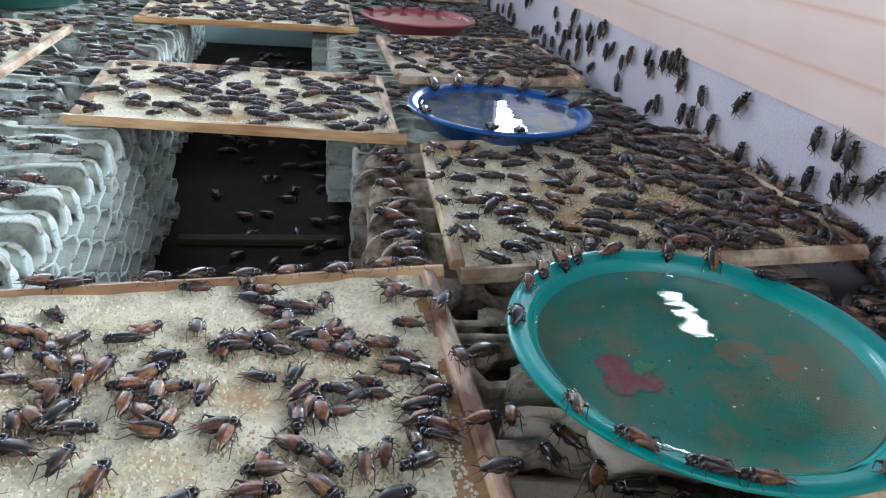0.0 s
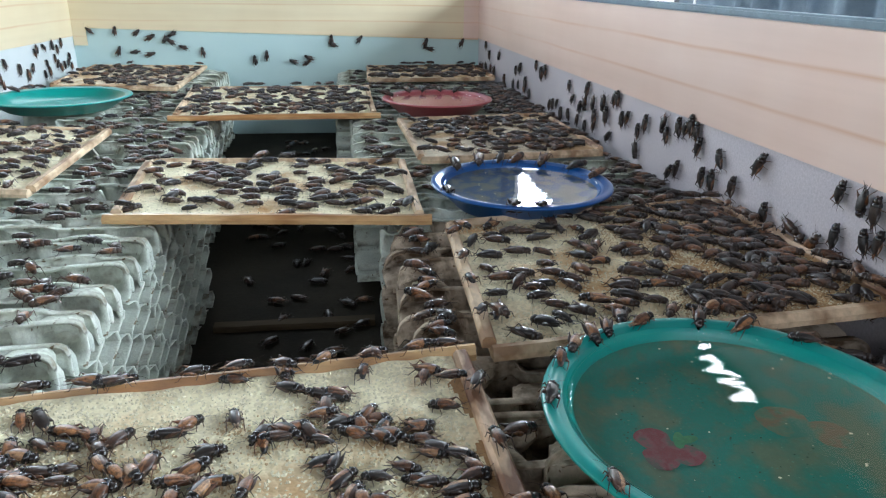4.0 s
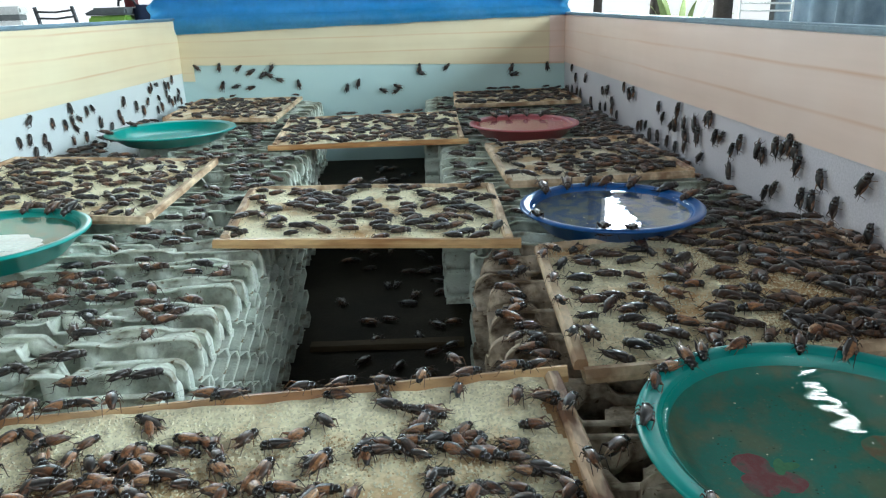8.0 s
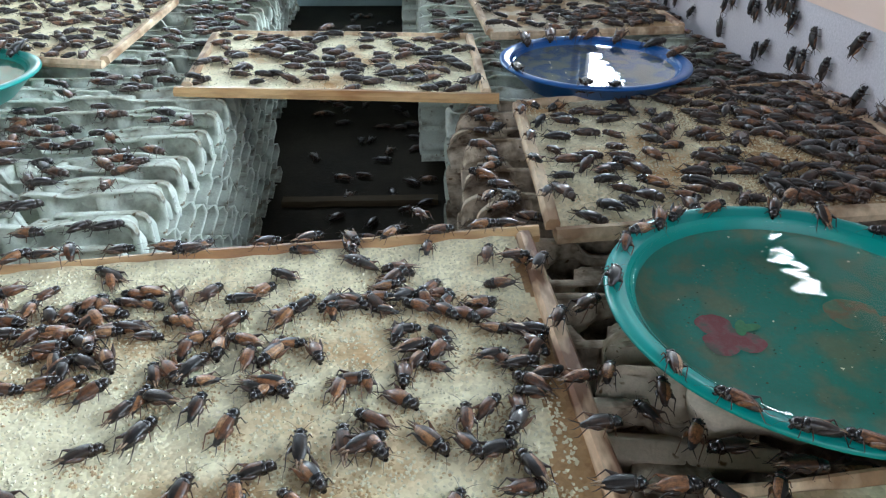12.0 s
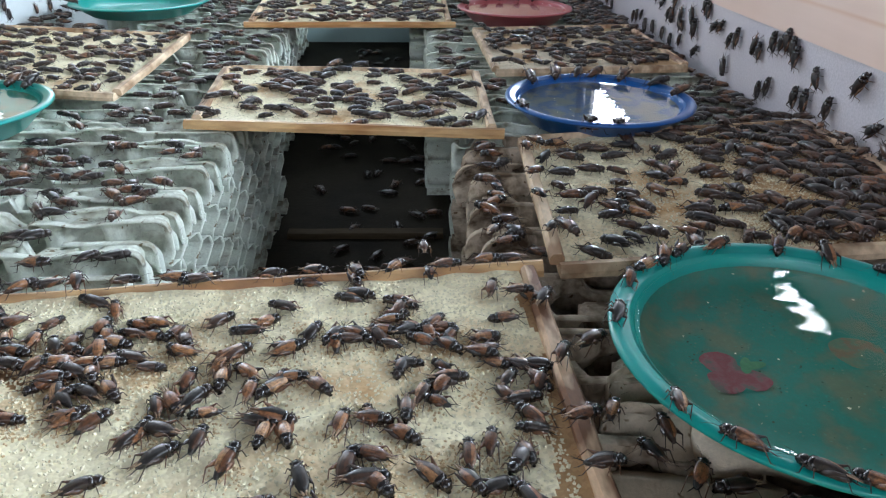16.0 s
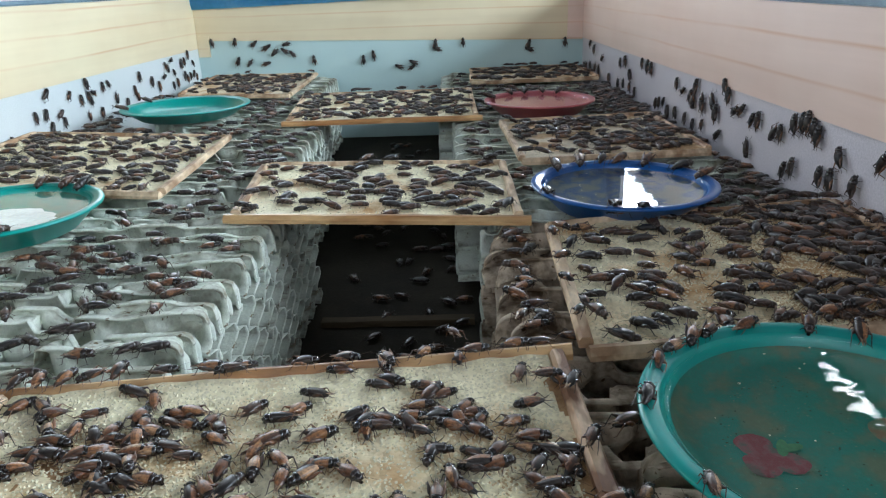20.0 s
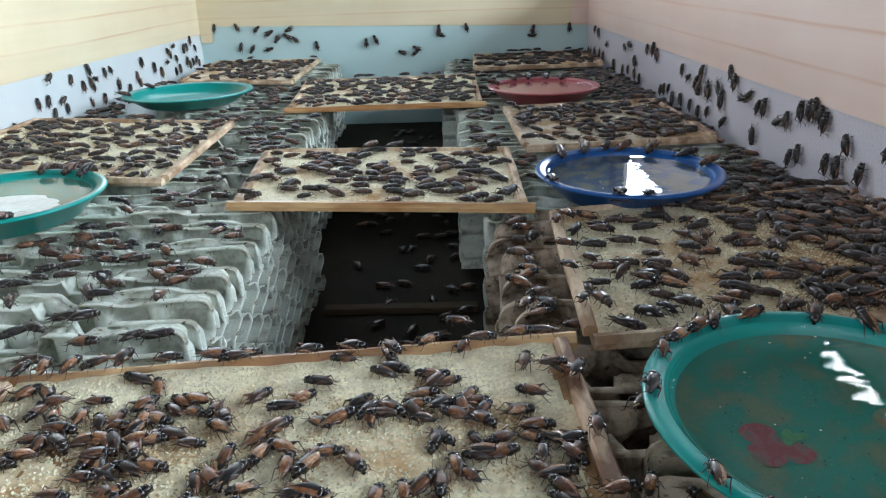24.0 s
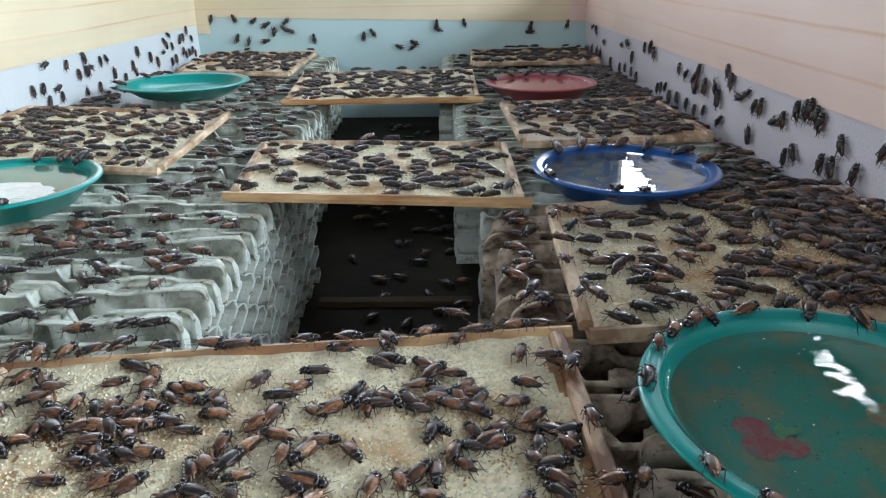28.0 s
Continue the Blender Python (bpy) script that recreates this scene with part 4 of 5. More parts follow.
def wall_pose(p, normal, angle, size):
    """A pose on an upright wall; angle 90 climbs straight up."""
    z = Vector(normal)
    side = Vector((0, 0, 1)).cross(z)
    x = side * math.cos(radians(angle)) + Vector((0, 0, 1)) * math.sin(radians(angle))
    m = Matrix((x, z.cross(x), z)).transposed().to_4x4()
    return Matrix.Translation(p) @ m @ Matrix.Scale(size, 4)


def settle_crowd(name, label, poses):
    vs, fs, ms, tones = [], [], [], []
    k = 0
    rng = random.Random(len(poses))
    for m in poses:
        v, f, mi = flat_sets[rng.randrange(3)]
        a = np.array(m)
        w = v @ a[:3, :3].T + a[:3, 3]
        vs.append(w)
        tones += [rng.random()] * len(f)
        fs += [[k + i for i in face] for face in f]
        ms += mi
        k += len(v)
    me = bpy.data.meshes.new(name)
    me.from_pydata(np.concatenate(vs).tolist(), [], fs)
    for m in (BODY_S, WING_S, LEG_S):
        me.materials.append(m)
    me.polygons.foreach_set("material_index", ms)
    me.attributes.new("tone", "FLOAT", "FACE").data.foreach_set("value", tones)
    me.polygons.foreach_set("use_smooth", [True] * len(fs))
    tagged(new(name, me), label, "crickets", "", "stuff")


def single(m, rng, reach=1.0, kinds=protos):
    k = rng.randrange(3)
    ob = copy_thing(kinds[k], Matrix.Identity(4))
    loc, rot, sc = m.decompose()
    ob.location, ob.rotation_mode, ob.scale = loc, "QUATERNION", sc
    ob.rotation_quaternion = rot
    crickets.append((ob, m, reach))
    return ob


def scatter(n, pick, gap, rng, taken):
    """Up to n places from pick(), each at least gap from the last ones."""
    got = []
    for _ in range(n * 12):
        if len(got) >= n:
            break
        p, h, extra = pick(rng)
        if all((p.x - q.x) ** 2 + (p.y - q.y) ** 2 + (p.z - q.z) ** 2 > gap * gap for q in taken):
            taken.append(p)
            got.append((p, h, extra))
    return got


def heading_mostly_across(rng, spread):
    return rng.choice((0, 180, 0)) + rng.gauss(0, spread)


def on_board(key, lean=1.0, spread=50, bias=0):
    b = boards[key]

    def pick(rng):
        u = rng.random()
        if lean != 1.0:
            u = u ** lean
        u, v = 0.02 + 0.96 * u, rng.uniform(0.02, 0.98)
        p = b.at(u, v)
        if not 0.04 < u < 0.96 or not 0.04 < v < 0.96:
            p = b.flat(u, v) + Vector((0, 0, 0.0145))
        return p, heading_mostly_across(rng, spread) + bias, None
    return pick


def far_half(rng):
    """Mostly on the far half of the near board."""
    p, h, _ = on_board("near", 1.2, 70)(rng)
    while p.y < 0.455 and rng.random() < 0.8:
        p, h, _ = on_board("near", 1.2, 70)(rng)
    return p, h, None


def inside(p, c, r):
    return (p.x - c[0]) ** 2 + (p.y - c[1]) ** 2 < r * r


DISHES = (((0.380, 0.472), 0.1085), ((0.380, 0.955), 0.109), ((0.363, 1.592), 0.114), ((-0.330, 0.915), 0.110), ((-0.380, 1.652), 0.135))


def on_trays(x0, x1, y0, y1):
    def pick(rng):
        for _ in range(60):
            x, y = rng.uniform(x0, x1), rng.uniform(y0, y1)
            p = Vector((x, y, TOP + 0.001))
            e = left_edge(y) if x < 0.1 else None
            if e is not None and x > e - 0.012:
                continue
            if x >= 0.1 and x < right_edge(y) + 0.012:
                continue
            if any(inside(p, c, r) for c, r in DISHES):
                continue
            bad = False
            for b in boards.values():
                xs = [c.x for c in b.q]
                ys = [c.y for c in b.q]
                if min(xs) - 0.012 < x < max(xs) + 0.012 and min(ys) - 0.012 < y < max(ys) + 0.012:
                    bad = True
            if not bad:
                return p, heading_mostly_across(rng, 30), None
        return Vector((-0.3, 0.7, TOP)), 0, None
    return pick


# animals at rest on the near board, by place and heading, then those on its strips and beside the dish
NEAR_A = ((0.03, 0.529, 135), (0.074, 0.523, 180), (0.11, 0.531, 98), (0.165, 0.549, 0), (0.158, 0.532, 0), (0.168, 0.521, 27), (0.188, 0.525, 14), (0.127, 0.51, 98), (0.138, 0.515, -34),
          (0.157, 0.508, 166), (0.191, 0.506, -45), (0.212, 0.515, 14), (0.221, 0.495, -27), (0.099, 0.505, 14), (0.108, 0.479, 0), (0.041, 0.509, 180), (0.07, 0.497, 79), (0.098, 0.461, -45), (0.136, 0.443, 79), (0.029, 0.491, 0))
NEAR_B = ((0.049, 0.484, 0), (0.061, 0.487, 101), (0.008, 0.492, 166), (0.042, 0.46, 112), (0.069, 0.453, 0), (0.049, 0.442, 166), (0.087, 0.421, 72), (0.004, 0.451, 45), (-0.011, 0.471, 108),
          (0.027, 0.408, 27), (0.153, 0.425, 76), (0.166, 0.436, -34), (0.182, 0.424, -56), (0.197, 0.423, 90), (0.208, 0.43, 79), (0.152, 0.408, 0), (0.18, 0.41, -45))
NEAR_C = ((0.128, 0.393, 34), (0.122, 0.404, 45), (0.145, 0.388, 72), (0.075, 0.383, 72), (0.209, 0.404, 18), (0.205, 0.379, 18), (0.099, 0.382, 104), (0.227, 0.452, 14), (0.222, 0.436, -90), (0.236, 0.472, 14),
          (0.207, 0.473, 166), (0.174, 0.463, 68), (-0.05, 0.505, -14), (-0.022, 0.451, 27), (0.026, 0.381, 146), (-0.016, 0.514, 90), (-0.006, 0.520, 106), (-0.022, 0.493, 0), (0.187, 0.373, 0), (0.224, 0.391, 146))
NEAR_D = ((-0.031, 0.511, 120), (-0.023, 0.514, 80), (-0.007, 0.506, 60), (-0.019, 0.495, 180), (-0.053, 0.505, 0), (0.006, 0.495, 10), (-0.026, 0.45, 0), (-0.007, 0.467, 60), (0.004, 0.47, 150), (-0.047, 0.52, 100))
STRIPS = ((0.038, 0.572, 18), (0.079, 0.577, 14), (0.133, 0.582, 0), (0.158, 0.585, 14), (0.19, 0.588, 14), (0.02, 0.572, 0), (-0.041, 0.565, 104), (0.252, 0.548, 60), (0.2525, 0.49, 101), (0.254, 0.441, 14), (0.256, 0.410, 0), (0.257, 0.376, 34),
          (-0.104, 0.560, 80), (-0.090, 0.562, 100), (-0.074, 0.563, 20), (-0.058, 0.566, 160), (-0.108, 0.52, 70), (-0.106, 0.47, 100), (-0.103, 0.43, 60), (-0.101, 0.38, 110), (-0.012, 0.570, 10))


def in_clumps(rng):
    """Places close to the animals at rest, so that they sit in clumps."""
    b = boards["near"]
    x, y, _ = rng.choice([c for c in NEAR_A + NEAR_B + NEAR_C if c[1] > 0.44])
    x, y = x + rng.gauss(0, 0.013), y + rng.gauss(0, 0.010)
    u, v = (x + 0.115) / 0.368, (y - 0.33 - 0.07 * (x + 0.1)) / 0.248
    return b.at(min(max(u, 0.04), 0.96), min(max(v, 0.04), 0.96)), rng.choice((0, 180, -30, 90)) + rng.gauss(0, 40), None


rng = random.Random(77)
AREAS = [("near", in_clumps, 40, 0.0088, 40), ("near", far_half, 62, 0.0105, 62), ("near", on_board("near", 0.45, 70), 8, 0.011, 8), ("right", on_board("right", 0.88, 45, -28), 128, 0.0112, 40), ("middle", on_board("middle", 1.0, 28), 112, 0.012, 0),
         ("left", on_board("left", 1.0, 35), 185, 0.0115, 0), ("bridge", on_board("bridge", 1.0, 35), 180, 0.0115, 0), ("right_mid", on_board("right_mid", 0.85, 35, -25), 145, 0.0110, 0),
         ("left_far", on_board("left_far", 1.0, 35), 130, 0.012, 0), ("right_far", on_board("right_far", 1.0, 30), 135, 0.0105, 0), ("front", on_board("front", 1.0, 60), 22, 0.018, 22),
         ("trays", on_trays(-0.58, -0.02, 0.56, 1.05), 180, 0.0122, 20), ("trays", on_trays(0.222, 0.252, 0.60, 0.90), 9, 0.014, 9), ("trays", on_trays(-0.58, -0.02, 1.05, 2.0), 175, 0.013, 0),
         ("trays", on_trays(0.22, 0.58, 0.40, 0.62), 7, 0.02, 7), ("trays", on_trays(0.46, 0.592, 0.36, 0.60), 62, 0.0105, 14), ("right", on_board("right", 0.24, 45, -28), 105, 0.0090, 0), ("trays", on_trays(0.22, 0.58, 0.62, 1.0), 13, 0.018, 8), ("trays", on_trays(0.2, 0.58, 0.95, 2.35), 160, 0.0115, 0), ("trays", on_trays(0.44, 0.592, 0.90, 1.20), 60, 0.0098, 0), ("trays", on_trays(0.52, 0.592, 1.15, 2.3), 90, 0.0100, 0)]
for x, y, h in NEAR_A + NEAR_B + NEAR_C + NEAR_D:
    b = boards["near"]
    u, v = (x + 0.115) / 0.368, (y - 0.33 - 0.07 * (x + 0.1)) / 0.248
    p = b.at(min(max(u, 0.03), 0.97), min(max(v, 0.03), 0.97))
    single(upright(Vector((x, y, p.z)), h, Vector((rng.gauss(0, 0.08), rng.gauss(0, 0.08), 1)), rng.uniform(0.52, 0.68)), rng)
SOILED = plain("soiled_feed_crumb", (0.52, 0.36, 0.19), (0.68, 0.53, 0.33), 0.9, 300, 900, 0)


def soiled_feed(key, spots):
    """Brown crumbs on a board's feed at the spots (u, v)."""
    verts, faces = [], []
    for u, v in spots:
        if not (0.04 < u < 0.96 and 0.04 < v < 0.96):
            continue
        c = boards[key].at(u, v)
        r = rng.uniform(0.0008, 0.0015)
        m = Euler([rng.uniform(0, 6) for _ in range(3)]).to_matrix()
        k = len(verts)
        verts += [c + m @ (Vector(q) * r) for q in ((1, 0, 0), (-1, 0, 0), (0, 0.8, 0), (0, -0.8, 0), (0, 0, 0.7), (0, 0, -0.7))]
        faces += [[k + i for i in f] for f in ((0, 2, 4), (2, 1, 4), (1, 3, 4), (3, 0, 4), (2, 0, 5), (1, 2, 5), (3, 1, 5), (0, 3, 5))]
    me = bpy.data.meshes.new("soiled_feed")
    me.from_pydata(verts, [], faces)
    me.materials.append(SOILED)
    part("soiled_feed", me, None, boards[key].feed, "brown soiled feed crumbs")["kind"] = "stuff"


spots = []
for x, y, h in NEAR_A + NEAR_B + NEAR_C + NEAR_D:
    for _ in range(60):
        cx, cy = x + rng.gauss(0, 0.0068), y + rng.gauss(0, 0.0056)
        spots.append(((cx + 0.106) / 0.360, (cy - 0.34 - 0.07 * (cx + 0.1)) / 0.235))
soiled_feed("near", spots)
soiled_feed("right", [(0.97 - 0.50 * rng.random() ** 1.2, rng.random()) for _ in range(12000)])
UNDER = ((0.288, 0.432, 100), (0.305, 0.418, 60), (0.322, 0.409, 170), (0.345, 0.398, 10), (0.300, 0.445, 130), (0.372, 0.394, 0), (0.410, 0.396, 160), (0.276, 0.462, 80))
for x, y, h in UNDER:
    single(upright(Vector((x, y, TOP + 0.002)), h, Vector((rng.gauss(0, 0.1), rng.gauss(0, 0.1), 1)), rng.uniform(0.58, 0.70)), rng, 0.1)
FRONT = ((0.279, 0.374, 0), (0.297, 0.369, 95), (0.319, 0.37, 80), (0.279, 0.355, 170), (0.336, 0.382, 0))
MORE = ((0.273, 0.645, 60), (0.275, 0.70, 100), (0.277, 0.755, 45), (0.279, 0.82, 80), (0.220, 0.594, 10), (0.238, 0.596, 170), (0.105, 0.581, 5))
for x, y, h in STRIPS + FRONT + MORE:
    single(upright(Vector((x, y, TOP + 0.0195)), h, Vector((rng.gauss(0, 0.06), rng.gauss(0, 0.06), 1)), rng.uniform(0.56, 0.70)), rng, 0.1)
for key, pick, n, gap, one in AREAS:
    taken = []
    for i, (p, h, _) in enumerate(scatter(n, pick, gap, rng, taken)):
        m = upright(p, h, Vector((rng.gauss(0, 0.10), rng.gauss(0, 0.10), 1)), rng.uniform(0.52, 0.70) if key in ("near", "front") else rng.uniform(0.62, 0.82))
        if i < one:
            single(m, rng, 0.6 if key == "trays" else 1.0)
        else:
            crowds.setdefault(key, []).append(m)


# ---- crickets on the walls, on the dish rims and in the pit ----
def wall_crowd(key, n, pick):
    taken = []
    for p, ang, nrm in scatter(n, pick, 0.016, rng, taken):
        crowds.setdefault(key, []).append(wall_pose(p, nrm, ang, rng.uniform(0.62, 0.85)))


LOW_RIGHT = ((0.706, 0.387), (0.677, 0.390), (0.661, 0.388), (0.7, 0.353), (0.666, 0.36), (0.651, 0.364), (0.629, 0.377), (0.59, 0.36), (0.56, 0.38))
RIGHT_WALL = ((2.264, 0.386), (2.204, 0.364), (2.074, 0.38), (1.883, 0.358), (1.84, 0.363), (1.782, 0.337), (1.698, 0.39), (1.651, 0.372), (1.625, 0.386), (1.459, 0.378), (1.437, 0.355), (1.389, 0.347), (1.356, 0.387),
              (1.364, 0.361), (1.324, 0.367), (1.311, 0.346), (1.275, 0.375), (1.259, 0.359), (1.231, 0.386), (1.217, 0.392), (1.193, 0.362), (1.174, 0.37), (1.132, 0.359), (1.108, 0.375), (1.052, 0.383), (1.041, 0.371),
              (1.008, 0.388), (0.988, 0.391), (0.976, 0.397), (0.953, 0.375), (0.962, 0.392), (1.021, 0.327), (1.001, 0.336), (0.935, 0.342), (0.912, 0.345), (0.902, 0.372), (0.868, 0.349), (0.825, 0.386), (0.804, 0.339))
LEFT_WALL = ((1.508, 0.377), (1.467, 0.347), (1.501, 0.346), (1.552, 0.337), (1.593, 0.356), (1.642, 0.353), (1.673, 0.382), (1.674, 0.356), (1.711, 0.353), (1.743, 0.367), (1.772, 0.369), (1.799, 0.333), (1.688, 0.329),
             (1.721, 0.314), (1.938, 0.364), (2.01, 0.345), (2.127, 0.389), (2.115, 0.373), (2.173, 0.382), (2.227, 0.388), (2.257, 0.371), (2.234, 0.349), (2.339, 0.337), (2.085, 0.34), (2.176, 0.34), (2.29, 0.386))
FAR_WALL = ((-0.551, 0.408), (-0.481, 0.406), (-0.422, 0.402), (-0.384, 0.39), (-0.34, 0.387), (-0.32, 0.400), (-0.327, 0.378), (-0.293, 0.362), (-0.238, 0.349), (-0.477, 0.35), (-0.433, 0.348), (-0.389, 0.342),
            (-0.089, 0.325), (-0.053, 0.34), (0.027, 0.321), (0.073, 0.332), (0.066, 0.318), (0.142, 0.386), (0.146, 0.372), (0.227, 0.387), (0.431, 0.378), (0.444, 0.360), (0.544, 0.378))
for y, z in RIGHT_WALL + LOW_RIGHT:
    single(wall_pose(Vector((W - 0.0005, y, z - 0.004)), (-1, 0, 0), rng.choice((90, 90, 90, -90, 75, 105)) + rng.gauss(0, 9), rng.uniform(0.70, 0.88)), rng, -0.4, wall_protos)
for y, z in LEFT_WALL:
    single(wall_pose(Vector((-W + 0.0005, y, z - 0.003)), (1, 0, 0), rng.choice((90, 90, -90, 70, 110)) + rng.gauss(0, 9), rng.uniform(0.68, 0.86)), rng, -0.4, wall_protos)
for x, z in FAR_WALL:
    single(wall_pose(Vector((x, FAR - 0.0005, z)), (0, -1, 0), rng.choice((200, 160, 20, 60, 90, 180)) + rng.gauss(0, 14), rng.uniform(0.8, 1.0)), rng, -0.4, wall_protos)
wall_crowd("wall", 22, lambda r: (Vector((W - 0.0005, 0.75 + 1.6 * r.random(), TOP + 0.010 + 0.02 * r.random())), r.choice((90, 90, -90, 60)) + r.gauss(0, 12), (-1, 0, 0)))
wall_crowd("wall", 30, lambda r: (Vector((W - 0.0005, 0.40 + 0.36 * r.random(), TOP + 0.004 + 0.034 * r.random() ** 1.5)), r.choice((90, 0, 180, 60)) + r.gauss(0, 25), (-1, 0, 0)))
wall_crowd("wall", 16, lambda r: (Vector((-W + 0.0005, 1.25 + 1.1 * r.random(), TOP + 0.010 + 0.03 * r.random())), r.choice((90, 90, -90, 70)) + r.gauss(0, 12), (1, 0, 0)))
for _ in range(75):
    crowds.setdefault("pit", []).append(upright(Vector((rng.uniform(0.0, 0.2), rng.uniform(0.95, 2.3), FLOOR + 0.0005)), rng.uniform(0, 360), Vector((0, 0, 1)), rng.uniform(0.75, 0.95)))
# on the dish rims: angle round the dish, heading
for a, h in ((167, 67), (-152, 79), (-134, 135), (-117, 153), (-106, 162), (133, -98), (114, -97), (98, 31), (76, -114), (60, 66), (144, 77), (122, -80), (40, 150), (-70, 20)):
    c, r = DISHES[0]
    p = Vector((c[0] + math.cos(radians(a)) * r * 0.945, c[1] + math.sin(radians(a)) * r * 0.945, TOP + 0.0420))
    single(upright(p, h, Vector((-math.cos(radians(a)) * 0.3, -math.sin(radians(a)) * 0.3, 1)), rng.uniform(0.56, 0.68)), rng, 0.0)
for k, rows in ((1, ((-157, 81), (131, -88), (109, -94), (79, 48), (33, 0), (-108, 75), (-92, 73), (92, 79), (60, -120), (10, 190))), (2, ((100, -90), (80, -80), (160, 20), (120, -60), (60, -120))), (3, ((95, -90), (60, -110), (75, -100), (-60, 60))), (4, ((150, 0), (200, 30)))):
    c, r = DISHES[k]
    for a, h in rows:
        p = Vector((c[0] + math.cos(radians(a)) * r * 0.945, c[1] + math.sin(radians(a)) * r * 0.945, TOP + 0.0325))
        crowds.setdefault("dish", []).append(upright(p, h + rng.gauss(0, 8), Vector((-math.cos(radians(a)) * 0.3, -math.sin(radians(a)) * 0.3, 1)), rng.uniform(0.8, 0.95)))

LABELS = {"wall": "dark crickets crowding the foot of the box walls", "pit": "dark crickets on the dim floor between the stacks", "dish": "dark crickets drinking at the dish rims",
          "trays": "dark crickets crawling over the egg tray edges", "near": "brown crickets on the pale feed"}
for key, poses in crowds.items():
    settle_crowd("crickets", LABELS.get(key, "brown and black crickets crowding the feed"), poses)
for root in protos + wall_protos:
    for o in (*root.children_recursive, root):
        bpy.data.objects.remove(o)


# ---- the room round the box ----
CONCRETE = plain("concrete_floor", (0.22, 0.21, 0.19), (0.33, 0.32, 0.30), 0.8, 3, 50, 0.3, 0.002)
PLASTER = plain("painted_plaster", (0.17, 0.19, 0.19), (0.25, 0.27, 0.27), 0.8, 2, 60, 0.2)
ROOF = plain("roof_underside", (0.06, 0.065, 0.07), (0.11, 0.115, 0.12), 0.6, 2, 40, 0.1)
STEEL = plain("dark_steel", (0.025, 0.025, 0.028), (0.05, 0.05, 0.055), 0.4, 8, 100, 0.1)
bm = bmesh.new()
block(bm, -4.6, 4.1, -3.0, 6.1, -0.45, -0.35)
thing("floor", bm, CONCRETE, "grey concrete floor of the farm building", "floor", kind="structure", smooth=False)
# the gap in the roof is added for the northern overhead lamp
bm = bmesh.new()
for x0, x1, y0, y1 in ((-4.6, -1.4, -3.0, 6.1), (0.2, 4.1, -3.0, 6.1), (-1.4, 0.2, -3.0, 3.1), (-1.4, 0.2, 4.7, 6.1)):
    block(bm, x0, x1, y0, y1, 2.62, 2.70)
thing("ceiling", bm, ROOF, "dark underside of the roof with an added skylight gap", "ceiling", kind="structure", smooth=False)


def room_wall(name, along, a0, a1, b0, b1, holes, z0=-0.35, z1=2.62):
    """A wall with openings given as (start, end, sill, head) along it."""
    bm = bmesh.new()

    def piece(s, e, lo, hi):
        if e - s > 1e-4 and hi - lo > 1e-4:
            block(bm, *((s, e, b0, b1) if along == "x" else (b0, b1, s, e)), lo, hi)
    at = a0
    for s, e, lo, hi in holes:
        piece(at, s, z0, z1)
        piece(s, e, z0, lo)
        piece(s, e, hi, z1)
        at = e
    piece(at, a1, z0, z1)
    thing(name, bm, PLASTER, "pale plastered wall of the building with seen or added daylight openings", "wall", kind="structure", smooth=False)


room_wall("wall_north", "x", -4.6, 4.1, 6.0, 6.12, [(-4.2, -1.0, -0.05, 2.45), (1.2, 1.66, 0.30, 1.15), (1.66, 2.10, 0.30, 2.05), (2.10, 3.7, 0.30, 1.15)])
# unseen opening, added for the southern fill lamp
room_wall("wall_south", "x", -4.6, 4.1, -3.12, -3.0, [(-1.8, 1.4, 1.2, 2.5)])
room_wall("wall_east", "y", -3.0, 6.0, 2.95, 3.07, [(-1.05, 2.55, 0.98, 2.02)])
# unseen opening for the western lamp
room_wall("wall_west", "y", -3.0, 6.0, -4.62, -4.5, [(1.0, 3.8, 0.6, 2.1)])


# ---- what stands round the box ----
TARP = plain("blue_tarpaulin", (0.07, 0.38, 0.64), (0.24, 0.58, 0.80), 0.22, 9, 60, 0.3, 0.002)
tn = TARP.node_tree
glow = tn.nodes.new("ShaderNodeBsdfTranslucent")
glow.inputs["Color"].default_value = (0.22, 0.62, 0.88, 1)
blend = tn.nodes.new("ShaderNodeMixShader")
blend.inputs[0].default_value = 0.45
tn.links.new(tn.nodes["Principled BSDF"].outputs[0], blend.inputs[1])
tn.links.new(glow.outputs[0], blend.inputs[2])
tn.links.new(blend.outputs[0], tn.nodes["Material Output"].inputs[0])
WHITE = plain("white_enamel", (0.70, 0.70, 0.68), (0.80, 0.80, 0.78), 0.4, 6, 80, 0.1)
GREY = plain("grey_plastic", (0.10, 0.11, 0.11), (0.16, 0.17, 0.17), 0.45, 10, 100, 0.1)
LIME = plain("lime_plastic", (0.20, 0.36, 0.05), (0.28, 0.46, 0.08), 0.4, 10, 100, 0.1)
NAVY = plain("navy_cloth", (0.010, 0.014, 0.03), (0.02, 0.03, 0.06), 0.85, 14, 140, 0.4)
MAROON = plain("maroon_plastic", (0.16, 0.03, 0.035), (0.24, 0.05, 0.05), 0.4, 14, 140, 0.1)
NET = plain("blue_grey_net", (0.16, 0.22, 0.28), (0.30, 0.38, 0.44), 0.85, 5, 300, 0.4)
LEAF = plain("leaf", (0.26, 0.36, 0.12), (0.46, 0.54, 0.26), 0.5, 12, 120, 0.2)
CLAY = plain("clay_pot", (0.25, 0.11, 0.06), (0.35, 0.17, 0.10), 0.8, 10, 120, 0.3)
